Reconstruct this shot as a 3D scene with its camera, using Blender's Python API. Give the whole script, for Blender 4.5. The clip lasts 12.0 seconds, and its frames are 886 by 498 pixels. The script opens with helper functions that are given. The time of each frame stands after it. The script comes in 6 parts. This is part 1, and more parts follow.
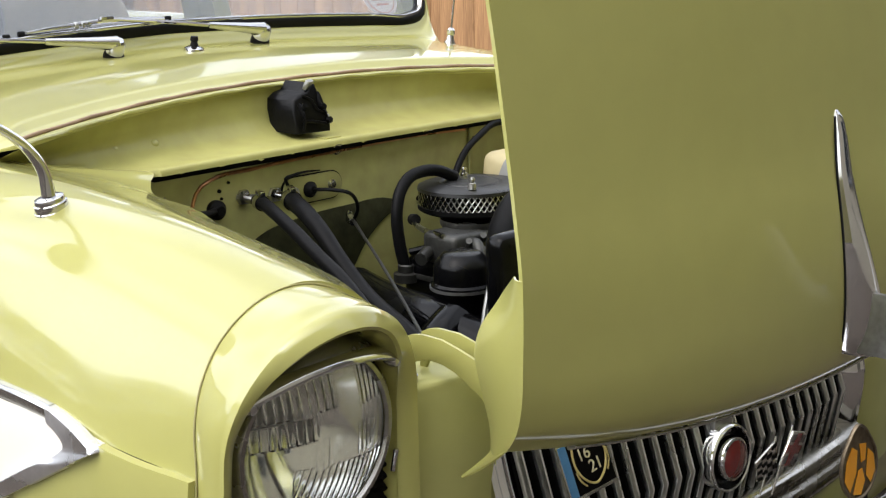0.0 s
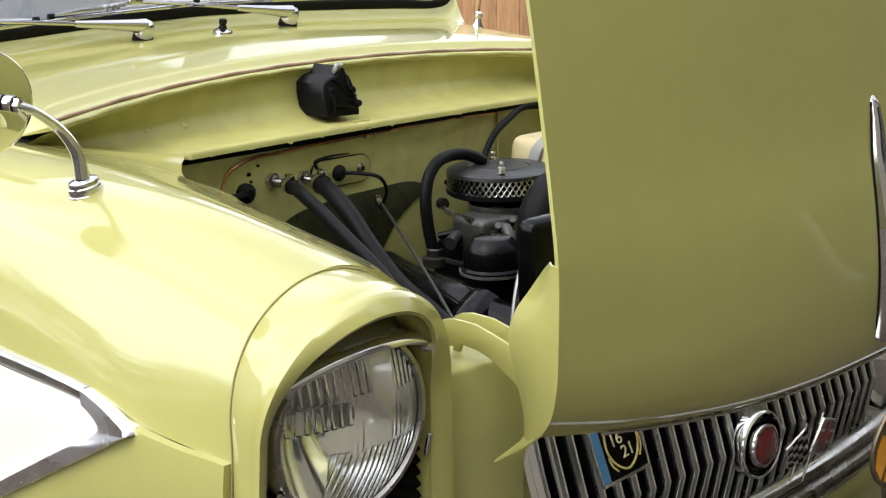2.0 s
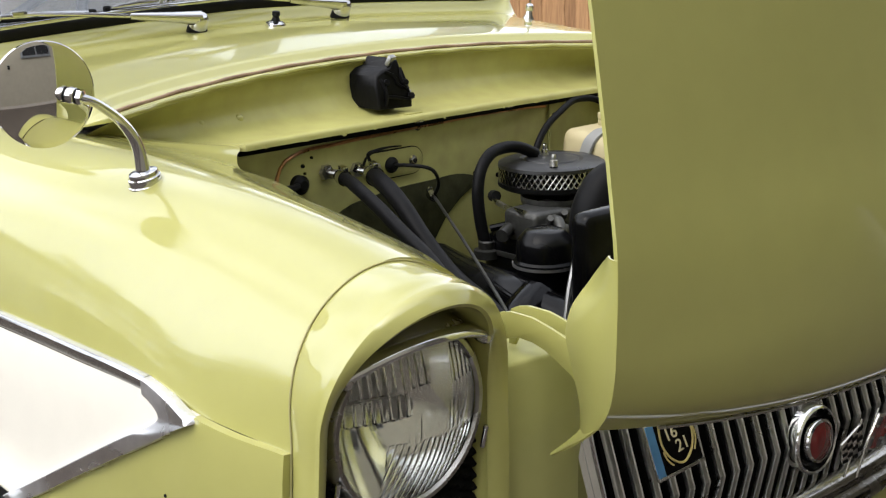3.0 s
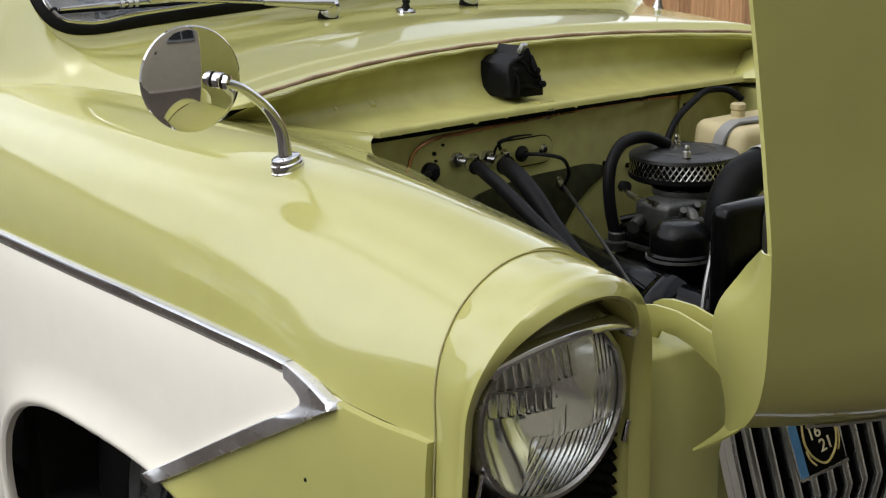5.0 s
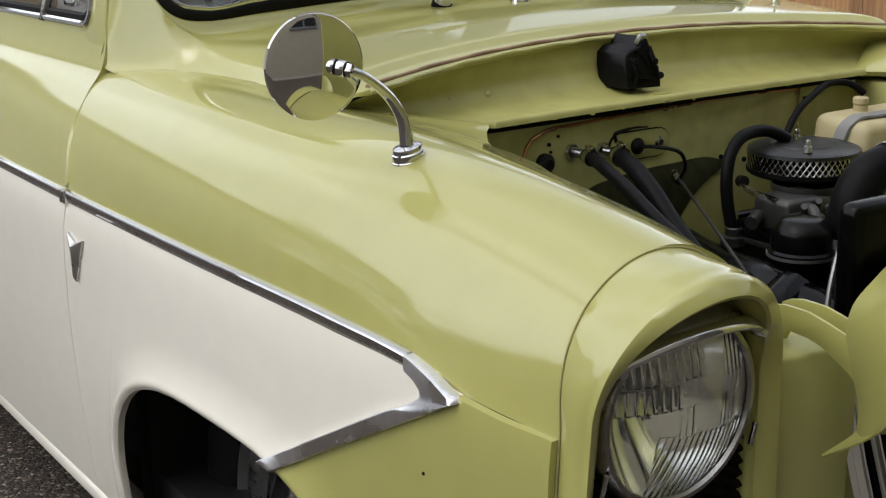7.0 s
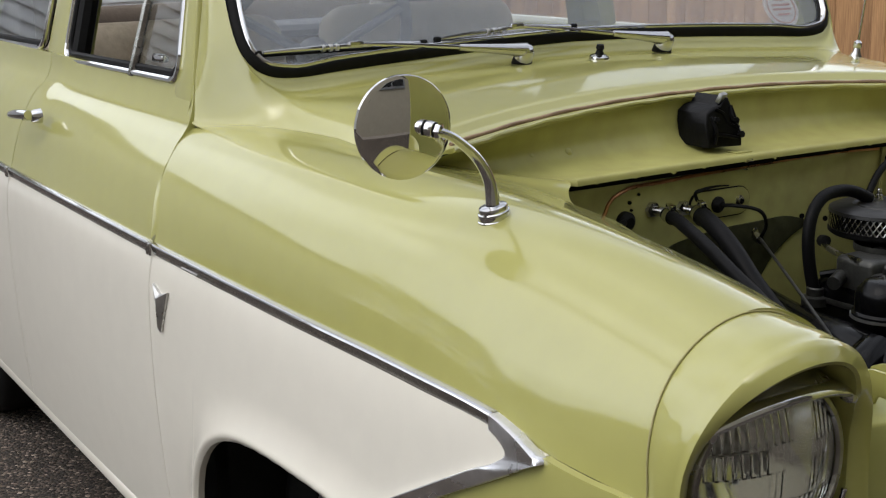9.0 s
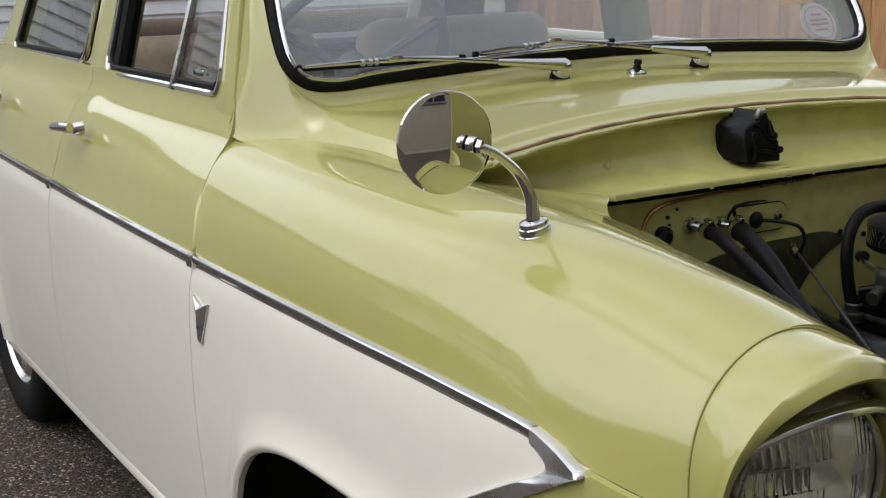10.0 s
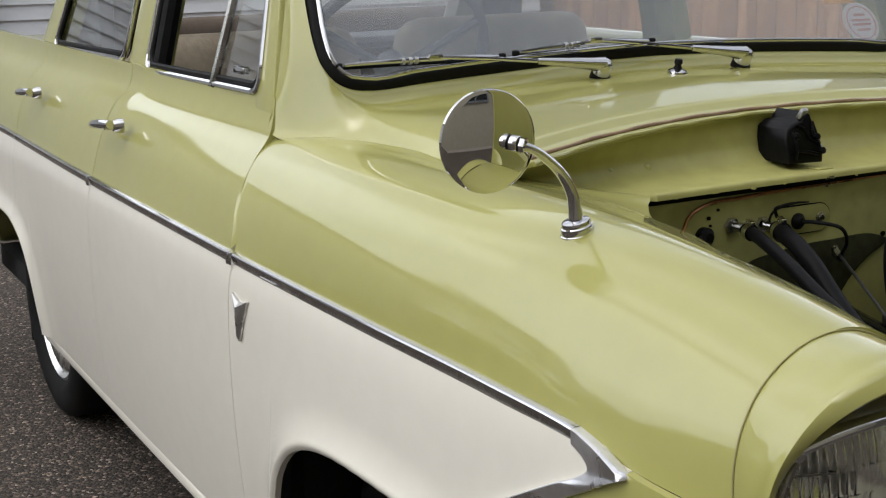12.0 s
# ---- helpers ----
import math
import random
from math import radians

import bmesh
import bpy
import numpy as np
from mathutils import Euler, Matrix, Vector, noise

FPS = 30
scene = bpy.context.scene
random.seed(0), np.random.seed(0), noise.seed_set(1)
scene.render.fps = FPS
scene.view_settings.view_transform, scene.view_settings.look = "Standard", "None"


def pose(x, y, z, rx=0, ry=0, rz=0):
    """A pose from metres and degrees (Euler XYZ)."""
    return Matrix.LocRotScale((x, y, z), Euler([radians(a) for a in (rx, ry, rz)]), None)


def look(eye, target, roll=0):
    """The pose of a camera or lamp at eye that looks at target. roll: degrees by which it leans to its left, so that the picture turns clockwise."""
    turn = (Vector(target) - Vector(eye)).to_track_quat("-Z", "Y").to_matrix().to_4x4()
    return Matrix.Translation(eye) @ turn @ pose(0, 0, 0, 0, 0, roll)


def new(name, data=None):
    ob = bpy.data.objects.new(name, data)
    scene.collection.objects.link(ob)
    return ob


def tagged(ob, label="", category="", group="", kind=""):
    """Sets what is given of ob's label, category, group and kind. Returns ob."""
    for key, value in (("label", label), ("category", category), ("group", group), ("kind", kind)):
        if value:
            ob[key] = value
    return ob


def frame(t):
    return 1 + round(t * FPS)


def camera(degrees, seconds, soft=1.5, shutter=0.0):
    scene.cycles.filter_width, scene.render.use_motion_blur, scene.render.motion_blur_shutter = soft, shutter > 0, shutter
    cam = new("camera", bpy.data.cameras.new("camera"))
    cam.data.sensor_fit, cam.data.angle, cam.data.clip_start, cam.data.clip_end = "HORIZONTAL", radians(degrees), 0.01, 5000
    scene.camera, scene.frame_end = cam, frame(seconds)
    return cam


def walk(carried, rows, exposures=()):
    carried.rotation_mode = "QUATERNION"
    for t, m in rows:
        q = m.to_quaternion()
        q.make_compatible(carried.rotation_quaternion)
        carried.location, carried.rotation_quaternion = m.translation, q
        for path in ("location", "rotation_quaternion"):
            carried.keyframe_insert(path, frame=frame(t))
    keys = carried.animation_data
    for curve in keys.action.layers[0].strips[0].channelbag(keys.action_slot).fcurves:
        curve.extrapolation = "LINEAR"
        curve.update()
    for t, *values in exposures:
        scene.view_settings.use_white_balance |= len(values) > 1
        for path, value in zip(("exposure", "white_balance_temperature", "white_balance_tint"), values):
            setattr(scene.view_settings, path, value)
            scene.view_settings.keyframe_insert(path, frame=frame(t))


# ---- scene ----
cam = camera(35.9, 12.0, soft=1.2)
PATH = [
    (0, (0.885, -1.308, 1.136), (-0.499, 0.057, 0.664), -1.3),
    (0.5, (0.884, -1.307, 1.138), (-0.493, 0.059, 0.653), -1.3),
    (1, (0.88, -1.307, 1.139), (-0.496, 0.059, 0.648), -1.2),
    (1.5, (0.876, -1.311, 1.139), (-0.507, 0.048, 0.649), -1.1),
    (2, (0.873, -1.317, 1.137), (-0.526, 0.024, 0.642), -1.2),
    (2.5, (0.869, -1.322, 1.139), (-0.54, 0.006, 0.637), -1.2),
    (3, (0.866, -1.331, 1.14), (-0.572, -0.037, 0.634), -1.3),
    (5, (0.833, -1.355, 1.139), (-0.698, -0.177, 0.62), -1.3),
    (5.5, (0.824, -1.358, 1.14), (-0.723, -0.204, 0.615), -1.2),
    (6, (0.812, -1.362, 1.138), (-0.75, -0.232, 0.608), -1.0),
    (6.5, (0.802, -1.363, 1.138), (-0.777, -0.259, 0.601), -1.1),
    (7, (0.798, -1.369, 1.139), (-0.806, -0.3, 0.606), -1.2),
    (7.5, (0.799, -1.374, 1.147), (-0.826, -0.326, 0.639), -1.2),
    (9.5, (0.794, -1.397, 1.155), (-0.888, -0.415, 0.702), -1.2),
    (10, (0.798, -1.404, 1.158), (-0.898, -0.442, 0.713), -1.2),
    (10.5, (0.8, -1.409, 1.158), (-0.907, -0.467, 0.714), -1.2),
    (11, (0.799, -1.405, 1.157), (-0.907, -0.459, 0.716), -1.1),
    (11.5, (0.792, -1.407, 1.157), (-0.918, -0.47, 0.714), -1.1),
    (12, (0.79, -1.411, 1.157), (-0.929, -0.49, 0.712), -1.1),
]
walk(cam, [(t, look(eye, target, roll)) for t, eye, target, roll in PATH],
     exposures=[(0.0, 1.20), (1.5, 1.24), (2.3, 1.21), (3.0, 1.07), (5.0, 0.60), (6.0, 0.44), (9.5, 0.32), (12.0, 0.30)])

# ---- world, sun, exposure ----
world = bpy.data.worlds.new("world")
scene.world = world
world.use_nodes = True
wn = world.node_tree.nodes
sky = wn.new("ShaderNodeTexSky")
sky.sky_type = "NISHITA"
sky.sun_disc = False
sky.sun_elevation, sky.sun_rotation = radians(62), radians(194)
sky.air_density, sky.dust_density, sky.ozone_density = 1.0, 1.2, 1.0
wn["Background"].inputs["Strength"].default_value = 0.15
haze = wn.new("ShaderNodeHueSaturation")
haze.inputs["Saturation"].default_value = 0.28
world.node_tree.links.new(sky.outputs[0], haze.inputs["Color"])
wco = wn.new("ShaderNodeTexCoord")
cloud = wn.new("ShaderNodeTexNoise")
cloud.inputs["Scale"].default_value, cloud.inputs["Detail"].default_value = 2.6, 7.0
world.node_tree.links.new(wco.outputs["Generated"], cloud.inputs["Vector"])
cover = wn.new("ShaderNodeMapRange")
cover.inputs["From Min"].default_value, cover.inputs["From Max"].default_value = 0.42, 0.60
cover.inputs["To Min"].default_value, cover.inputs["To Max"].default_value = 1.35, 2.3
world.node_tree.links.new(cloud.outputs["Fac"], cover.inputs["Value"])
lit = wn.new("ShaderNodeVectorMath")
lit.operation = "SCALE"
world.node_tree.links.new(haze.outputs[0], lit.inputs[0])
world.node_tree.links.new(cover.outputs[0], lit.inputs["Scale"])
warm = wn.new("ShaderNodeVectorMath")
warm.operation = "MULTIPLY"
warm.inputs[1].default_value = (1.017, 1.0, 0.976)
world.node_tree.links.new(lit.outputs[0], warm.inputs[0])
world.node_tree.links.new(warm.outputs[0], wn["Background"].inputs["Color"])
sun_data = bpy.data.lights.new("sun", "SUN")
sun_data.energy, sun_data.angle, sun_data.color = 0.32, radians(100), (1.0, 0.95, 0.87)
sun = new("sun", sun_data)
sun.matrix_world = look((-0.8, -3.2, 7.0), (0, 0, 0))


# ---- small tools ----
def spl(knots, vals, q):
    """Smooth curve through vals (n, k) at rising knots, read at q."""
    k, v, q = np.asarray(knots, float), np.asarray(vals, float), np.asarray(q, float)
    if len(k) == 2:
        w = ((q - k[0]) / (k[1] - k[0]))[:, None]
        return v[0] * (1 - w) + v[1] * w
    d = np.diff(v, axis=0) / np.diff(k)[:, None]
    m = np.empty_like(v)
    h = np.diff(k)
    m[1:-1] = (d[:-1] * h[1:, None] + d[1:] * h[:-1, None]) / (h[1:] + h[:-1])[:, None]
    m[0], m[-1] = 1.5 * d[0] - 0.5 * m[1], 1.5 * d[-1] - 0.5 * m[-2]
    i = np.clip(np.searchsorted(k, q, side="right") - 1, 0, len(k) - 2)
    hh = h[i][:, None]
    w = ((q - k[i]) / h[i])[:, None]
    return ((2 * w**3 - 3 * w**2 + 1) * v[i] + (w**3 - 2 * w**2 + w) * hh * m[i]
            + (3 * w**2 - 2 * w**3) * v[i + 1] + (w**3 - w**2) * hh * m[i + 1])


def chord(points):
    p = np.asarray(points, float)
    c = np.r_[0, np.cumsum(np.linalg.norm(np.diff(p, axis=0), axis=1))]
    return c / c[-1]


def curve(points, n):
    return spl(chord(points), points, np.linspace(0, 1, n))


def by_axis(points, axis, q):
    p = np.asarray(points, float)
    return spl(p[:, axis], p, q)


def grid(P):
    """A sheet from an array (nu, nv, 3)."""
    bm = bmesh.new()
    nu, nv = P.shape[:2]
    vs = [[bm.verts.new(P[i, j]) for j in range(nv)] for i in range(nu)]
    for i in range(nu - 1):
        for j in range(nv - 1):
            bm.faces.new((vs[i][j], vs[i + 1][j], vs[i + 1][j + 1], vs[i][j + 1]))
    return bm


def across(rows, nv):
    """Rows: list of arrays (nu, 3) of feature lines; smooth surface across them."""
    R = np.stack(rows)
    k = chord([r.mean(axis=0) for r in rows])
    q = np.linspace(0, 1, nv)
    return np.stack([spl(k, R[:, i], q) for i in range(R.shape[1])])


def fold(bm, depth, into):
    """Turn the free border of a sheet in by depth along into (a vector or a function of a point)."""
    edges = [e for e in bm.edges if e.is_boundary]
    got = bmesh.ops.extrude_edge_only(bm, edges=edges)
    for v in got["geom"]:
        if isinstance(v, bmesh.types.BMVert):
            v.co += Vector(into(v.co) if callable(into) else into) * depth
    return bm


def thick(bm, t):
    bmesh.ops.recalc_face_normals(bm, faces=bm.faces)
    bmesh.ops.solidify(bm, geom=bm.faces[:], thickness=t)
    return bm


def tube(points, r, n=10, seg=None, ends=True, bm=None):
    """A round bar along a smooth line; r a number or one per control point."""
    bm = bm or bmesh.new()
    m = seg or max(2, 6 * (len(points) - 1))
    C = curve(points, m) if len(points) > 2 else np.linspace(points[0], points[1], m)
    rr = np.full(m, r) if np.isscalar(r) else np.interp(np.linspace(0, 1, m), chord(points), r)
    T = np.gradient(C, axis=0)
    T /= np.linalg.norm(T, axis=1)[:, None]
    a = Vector(T[0]).orthogonal().normalized()
    rings = []
    for c, t, w in zip(C, T, rr):
        t = Vector(t)
        a = (a - t * a.dot(t)).normalized()
        b = t.cross(a)
        rings.append([bm.verts.new(Vector(c) + (a * math.cos(s) + b * math.sin(s)) * w) for s in np.linspace(0, 2 * math.pi, n, endpoint=False)])
    for p, q in zip(rings, rings[1:]):
        for i in range(n):
            bm.faces.new((p[i], p[(i + 1) % n], q[(i + 1) % n], q[i]))
    if ends:
        bm.faces.new(rings[0][::-1])
        bm.faces.new(rings[-1])
    return bm


def lathe(profile, m, n=32, bm=None):
    """Turn a profile of (radius, height) round the z axis of the pose m."""
    bm = bm or bmesh.new()
    rings = []
    for r, h in profile:
        if r < 1e-6:
            rings.append([bm.verts.new(m @ Vector((0, 0, h)))] * n)
        else:
            rings.append([bm.verts.new(m @ Vector((r * math.cos(s), r * math.sin(s), h))) for s in np.linspace(0, 2 * math.pi, n, endpoint=False)])
    for p, q in zip(rings, rings[1:]):
        for i in range(n):
            j = (i + 1) % n
            f = [p[i], p[j], q[j], q[i]]
            f = [v for k, v in enumerate(f) if v not in f[:k]]
            if len(f) > 2:
                bm.faces.new(f)
    return bm


def block(x0, x1, y0, y1, z0, z1, r=0.0, seg=2, bm=None, m=None):
    own = bmesh.new()
    bmesh.ops.create_cube(own, size=1)
    for v in own.verts:
        v.co = Vector(((x0 + x1) / 2 + v.co.x * (x1 - x0), (y0 + y1) / 2 + v.co.y * (y1 - y0), (z0 + z1) / 2 + v.co.z * (z1 - z0)))
    if r:
        bmesh.ops.bevel(own, geom=own.edges[:], offset=r, segments=seg, affect="EDGES", profile=0.5)
    if m:
        own.transform(m)
    if bm is None:
        return own
    me = bpy.data.meshes.new("tmp")
    own.to_mesh(me)
    bm.from_mesh(me)
    bpy.data.meshes.remove(me)
    own.free()
    return bm


def plate(outline, t, r=0.0, m=None):
    """A flat plate from a closed (x, y) outline, thickness t along z, in the pose m."""
    bm = bmesh.new()
    f = bm.faces.new([bm.verts.new((x, y, 0)) for x, y in outline])
    got = bmesh.ops.extrude_face_region(bm, geom=[f])
    bmesh.ops.translate(bm, verts=[v for v in got["geom"] if isinstance(v, bmesh.types.BMVert)], vec=(0, 0, t))
    bmesh.ops.recalc_face_normals(bm, faces=bm.faces)
    if r:
        bmesh.ops.bevel(bm, geom=[e for e in bm.edges if abs(e.verts[0].co.z - t) < 1e-6 and abs(e.verts[1].co.z - t) < 1e-6],
                        offset=r, segments=2, affect="EDGES", profile=0.5)
    if m:
        bm.transform(m)
    return bm


def facing(origin, normal, up=(0, 0, 1)):
    """A pose whose z points along normal and whose y leans to up."""
    z = Vector(normal).normalized()
    x = Vector(up).cross(z).normalized()
    y = z.cross(x)
    return Matrix.Translation(origin) @ Matrix((x, y, z)).transposed().to_4x4()


def mirrored(bm):
    other = bm.copy()
    for v in other.verts:
        v.co.y = -v.co.y
    bmesh.ops.reverse_faces(other, faces=other.faces)
    return other


def mesh(name, bm, material, sharp=38):
    bmesh.ops.recalc_face_normals(bm, faces=bm.faces)
    lim = radians(sharp)
    for e in bm.edges:
        e.smooth = not (len(e.link_faces) == 2 and e.calc_face_angle(0) > lim)
    for f in bm.faces:
        f.smooth = True
    me = bpy.data.meshes.new(name)
    bm.to_mesh(me)
    bm.free()
    me.materials.append(material)
    return me


def part(name, bm, material, parent, label="", sharp=38):
    ob = new(name, mesh(name, bm, material, sharp))
    ob.parent = parent
    return tagged(ob, label)


def thing(name, label, category, group="", kind=""):
    ob = new(name)
    ob.empty_display_size = 0.1
    return tagged(ob, label, category, group, kind)


# ---- materials ----
def mat(name, base, rough=0.5, metal=0.0, coat=0.0, vary=0.08, scale=40.0, bump=0.0, bump_scale=200.0, rough_vary=0.08, dark=None, spec=0.5):
    m = bpy.data.materials.new(name)
    m.use_nodes = True
    nt = m.node_tree
    p = nt.nodes["Principled BSDF"]
    co = nt.nodes.new("ShaderNodeTexCoord")
    def tex(sc, detail=6.0):
        n = nt.nodes.new("ShaderNodeTexNoise")
        n.inputs["Scale"].default_value, n.inputs["Detail"].default_value = sc, detail
        nt.links.new(co.outputs["Object"], n.inputs["Vector"])
        return n
    big, fine = tex(scale * 0.12), tex(scale)
    mixf = nt.nodes.new("ShaderNodeMix")
    mixf.data_type = "FLOAT"
    mixf.inputs[0].default_value = 0.5
    nt.links.new(big.outputs["Fac"], mixf.inputs[2])
    nt.links.new(fine.outputs["Fac"], mixf.inputs[3])
    ramp = nt.nodes.new("ShaderNodeValToRGB")
    lo = dark or tuple(c * (1 - 2 * vary) for c in base)
    hi = tuple(min(1, c * (1 + vary)) for c in base)
    ramp.color_ramp.elements[0].position, ramp.color_ramp.elements[1].position = 0.3, 0.7
    ramp.color_ramp.elements[0].color, ramp.color_ramp.elements[1].color = (*lo, 1), (*hi, 1)
    nt.links.new(mixf.outputs[0], ramp.inputs["Fac"])
    nt.links.new(ramp.outputs["Color"], p.inputs["Base Color"])
    rr = nt.nodes.new("ShaderNodeMapRange")
    rr.inputs["From Min"].default_value, rr.inputs["From Max"].default_value = 0.3, 0.7
    rr.inputs["To Min"].default_value, rr.inputs["To Max"].default_value = max(0.01, rough - rough_vary * 0.5), min(1, rough + rough_vary)
    nt.links.new(big.outputs["Fac"], rr.inputs["Value"])
    nt.links.new(rr.outputs[0], p.inputs["Roughness"])
    p.inputs["Metallic"].default_value = metal
    p.inputs["Coat Weight"].default_value = coat
    p.inputs["Coat Roughness"].default_value = 0.04
    p.inputs["Coat IOR"].default_value = 1.62
    p.inputs["Specular IOR Level"].default_value = spec
    if bump:
        bn = tex(bump_scale, 4.0)
        b = nt.nodes.new("ShaderNodeBump")
        b.inputs["Strength"].default_value, b.inputs["Distance"].default_value = bump, 0.002
        nt.links.new(bn.outputs["Fac"], b.inputs["Height"])
        nt.links.new(b.outputs["Normal"], p.inputs["Normal"])
    return m


GREEN = mat("green_paint", (0.386, 0.373, 0.115), 0.4, coat=1.0, vary=0.025, scale=25, bump=0.012, bump_scale=30, rough_vary=0.1, spec=0.2)
GREEN.node_tree.nodes["Principled BSDF"].inputs["Coat Roughness"].default_value = 0.06
GREEN.node_tree.nodes["Principled BSDF"].inputs["Coat IOR"].default_value = 1.62
GREEN_BAY = mat("bay_green_paint", (0.41, 0.405, 0.145), 0.45, coat=0.3, vary=0.08, scale=30, bump=0.05, bump_scale=80, dark=(0.29, 0.27, 0.10))
CREAM = mat("cream_paint", (0.78, 0.745, 0.65), 0.4, coat=0.8, vary=0.02, scale=25, bump=0.010, bump_scale=30, spec=0.2)
CHROME = mat("chrome", (0.62, 0.62, 0.63), 0.06, metal=1.0, vary=0.04, scale=60, rough_vary=0.1)
REFLECT = mat("lamp_silver", (0.82, 0.82, 0.80), 0.10, metal=1.0, vary=0.03, scale=40, rough_vary=0.08)
MIRROR_CHROME = mat("polished_chrome", (0.72, 0.71, 0.69), 0.02, metal=1.0, vary=0.02, scale=30, rough_vary=0.02)
SILVER = mat("satin_aluminium", (0.66, 0.66, 0.65), 0.28, metal=1.0, vary=0.08, scale=90, rough_vary=0.12)
CHROME_WORN = mat("worn_chrome", (0.55, 0.54, 0.52), 0.18, metal=1.0, vary=0.15, scale=120, bump=0.1, bump_scale=300, rough_vary=0.25)
STEEL = mat("dull_steel", (0.35, 0.35, 0.34), 0.4, metal=0.9, vary=0.2, scale=90, bump=0.1)
ALLOY = mat("cast_alloy", (0.06, 0.06, 0.055), 0.38, metal=0.6, vary=0.25, scale=120, bump=0.3, bump_scale=250)
RUBBER = mat("black_rubber", (0.008, 0.008, 0.008), 0.6, vary=0.2, scale=60, bump=0.08, bump_scale=300, spec=0.14)
HOSE = mat("hose_rubber", (0.006, 0.006, 0.0065), 0.42, vary=0.2, scale=80, bump=0.12, bump_scale=250, spec=0.08)
BLACK = mat("black_gloss_paint", (0.0025, 0.0025, 0.003), 0.16, coat=0.0, vary=0.3, scale=60, bump=0.10, bump_scale=70, rough_vary=0.2, spec=0.14)
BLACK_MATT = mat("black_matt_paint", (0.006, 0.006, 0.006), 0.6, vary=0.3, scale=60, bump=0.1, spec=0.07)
GREASY = mat("greasy_black_paint", (0.004, 0.004, 0.005), 0.34, vary=0.5, scale=90, bump=0.5, bump_scale=70, rough_vary=0.3, spec=0.14)
UNDER = mat("underseal", (0.003, 0.003, 0.003), 0.8, vary=0.3, scale=50, bump=0.3)
SEAL = mat("seal_rubber", (0.30, 0.20, 0.12), 0.6, vary=0.2, scale=70, bump=0.3, bump_scale=300, dark=(0.20, 0.13, 0.08))
COPPER = mat("copper", (0.50, 0.25, 0.12), 0.28, metal=0.9, vary=0.2, scale=100)
PLASTIC = mat("yellowed_plastic", (0.43, 0.365, 0.20), 0.45, vary=0.1, scale=30, bump=0.03)
STRAP = mat("grey_strap", (0.2, 0.2, 0.19), 0.5, vary=0.1)
RED = mat("red_enamel", (0.16, 0.012, 0.012), 0.15, coat=0.6, vary=0.1)
BLUE = mat("blue_enamel", (0.08, 0.24, 0.5), 0.3, coat=0.5, vary=0.08)
YELLOW = mat("yellow_enamel", (0.78, 0.33, 0.012), 0.3, coat=0.5, vary=0.08)
GOLD = mat("gold_line", (0.55, 0.45, 0.18), 0.4, vary=0.1)
LETTER = mat("pale_letter", (0.65, 0.60, 0.42), 0.5, vary=0.05)
DISC = mat("paper_disc", (0.74, 0.66, 0.60), 0.6, vary=0.05)
REAR_SEAT = mat("brown_seat_cloth", (0.13, 0.10, 0.075), 0.9, vary=0.1, scale=60, bump=0.3, bump_scale=150)
SEAT = mat("fleece_seat", (0.46, 0.39, 0.30), 0.95, vary=0.12, scale=60, bump=0.6, bump_scale=120)
TRIM_INT = mat("interior_trim", (0.16, 0.165, 0.175), 0.6, vary=0.15, scale=40)
HEADLIN = mat("headlining", (0.35, 0.34, 0.31), 0.9, vary=0.05)
WHITE_WALL = mat("white_boards", (0.72, 0.73, 0.74), 0.55, vary=0.04, scale=10, bump=0.03)
BRICK = mat("render_wall", (0.34, 0.30, 0.26), 0.85, vary=0.12, scale=12, bump=0.3, bump_scale=60)


def glass_mat(name, tint, rough=0.0, ior=1.45):
    m = bpy.data.materials.new(name)
    m.use_nodes = True
    p = m.node_tree.nodes["Principled BSDF"]
    p.inputs["Base Color"].default_value = (*tint, 1)
    p.inputs["Roughness"].default_value = rough
    p.inputs["IOR"].default_value = ior
    p.inputs["Transmission Weight"].default_value = 1.0
    return m


GLASS = glass_mat("window_glass", (0.93, 0.96, 0.95), 0.0, 1.65)
def veiled_glass(name, veil_colour, amount):
    """Clear sheet with an even pale film that stands in for reflected sky."""
    m = bpy.data.materials.new(name)
    m.use_nodes = True
    nt = m.node_tree
    p = nt.nodes["Principled BSDF"]
    p.inputs["Base Color"].default_value = (0.95, 0.97, 0.97, 1)
    p.inputs["Roughness"].default_value = 0.0
    p.inputs["IOR"].default_value = 1.6
    p.inputs["Transmission Weight"].default_value = 1.0
    film, veil, co, blot, span = (nt.nodes.new("ShaderNode" + k) for k in ("MixShader", "BsdfDiffuse", "TexCoord", "TexNoise", "MapRange"))
    blot.inputs["Scale"].default_value, blot.inputs["Detail"].default_value = 5.0, 6.0
    nt.links.new(co.outputs["Object"], blot.inputs["Vector"])
    span.inputs["From Min"].default_value, span.inputs["From Max"].default_value = 0.3, 0.7
    span.inputs["To Min"].default_value, span.inputs["To Max"].default_value = amount * 0.85, amount * 1.15
    nt.links.new(blot.outputs["Fac"], span.inputs["Value"])
    veil.inputs["Color"].default_value = (*veil_colour, 1)
    nt.links.new(span.outputs[0], film.inputs[0])
    nt.links.new(p.outputs[0], film.inputs[1])
    nt.links.new(veil.outputs[0], film.inputs[2])
    nt.links.new(film.outputs[0], nt.nodes["Material Output"].inputs["Surface"])
    return m


SCREEN = veiled_glass("veiled_screen_glass", (0.42, 0.45, 0.50), 0.17)
LENS = glass_mat("lens_glass", (0.96, 0.97, 0.95), 0.0, 1.5)


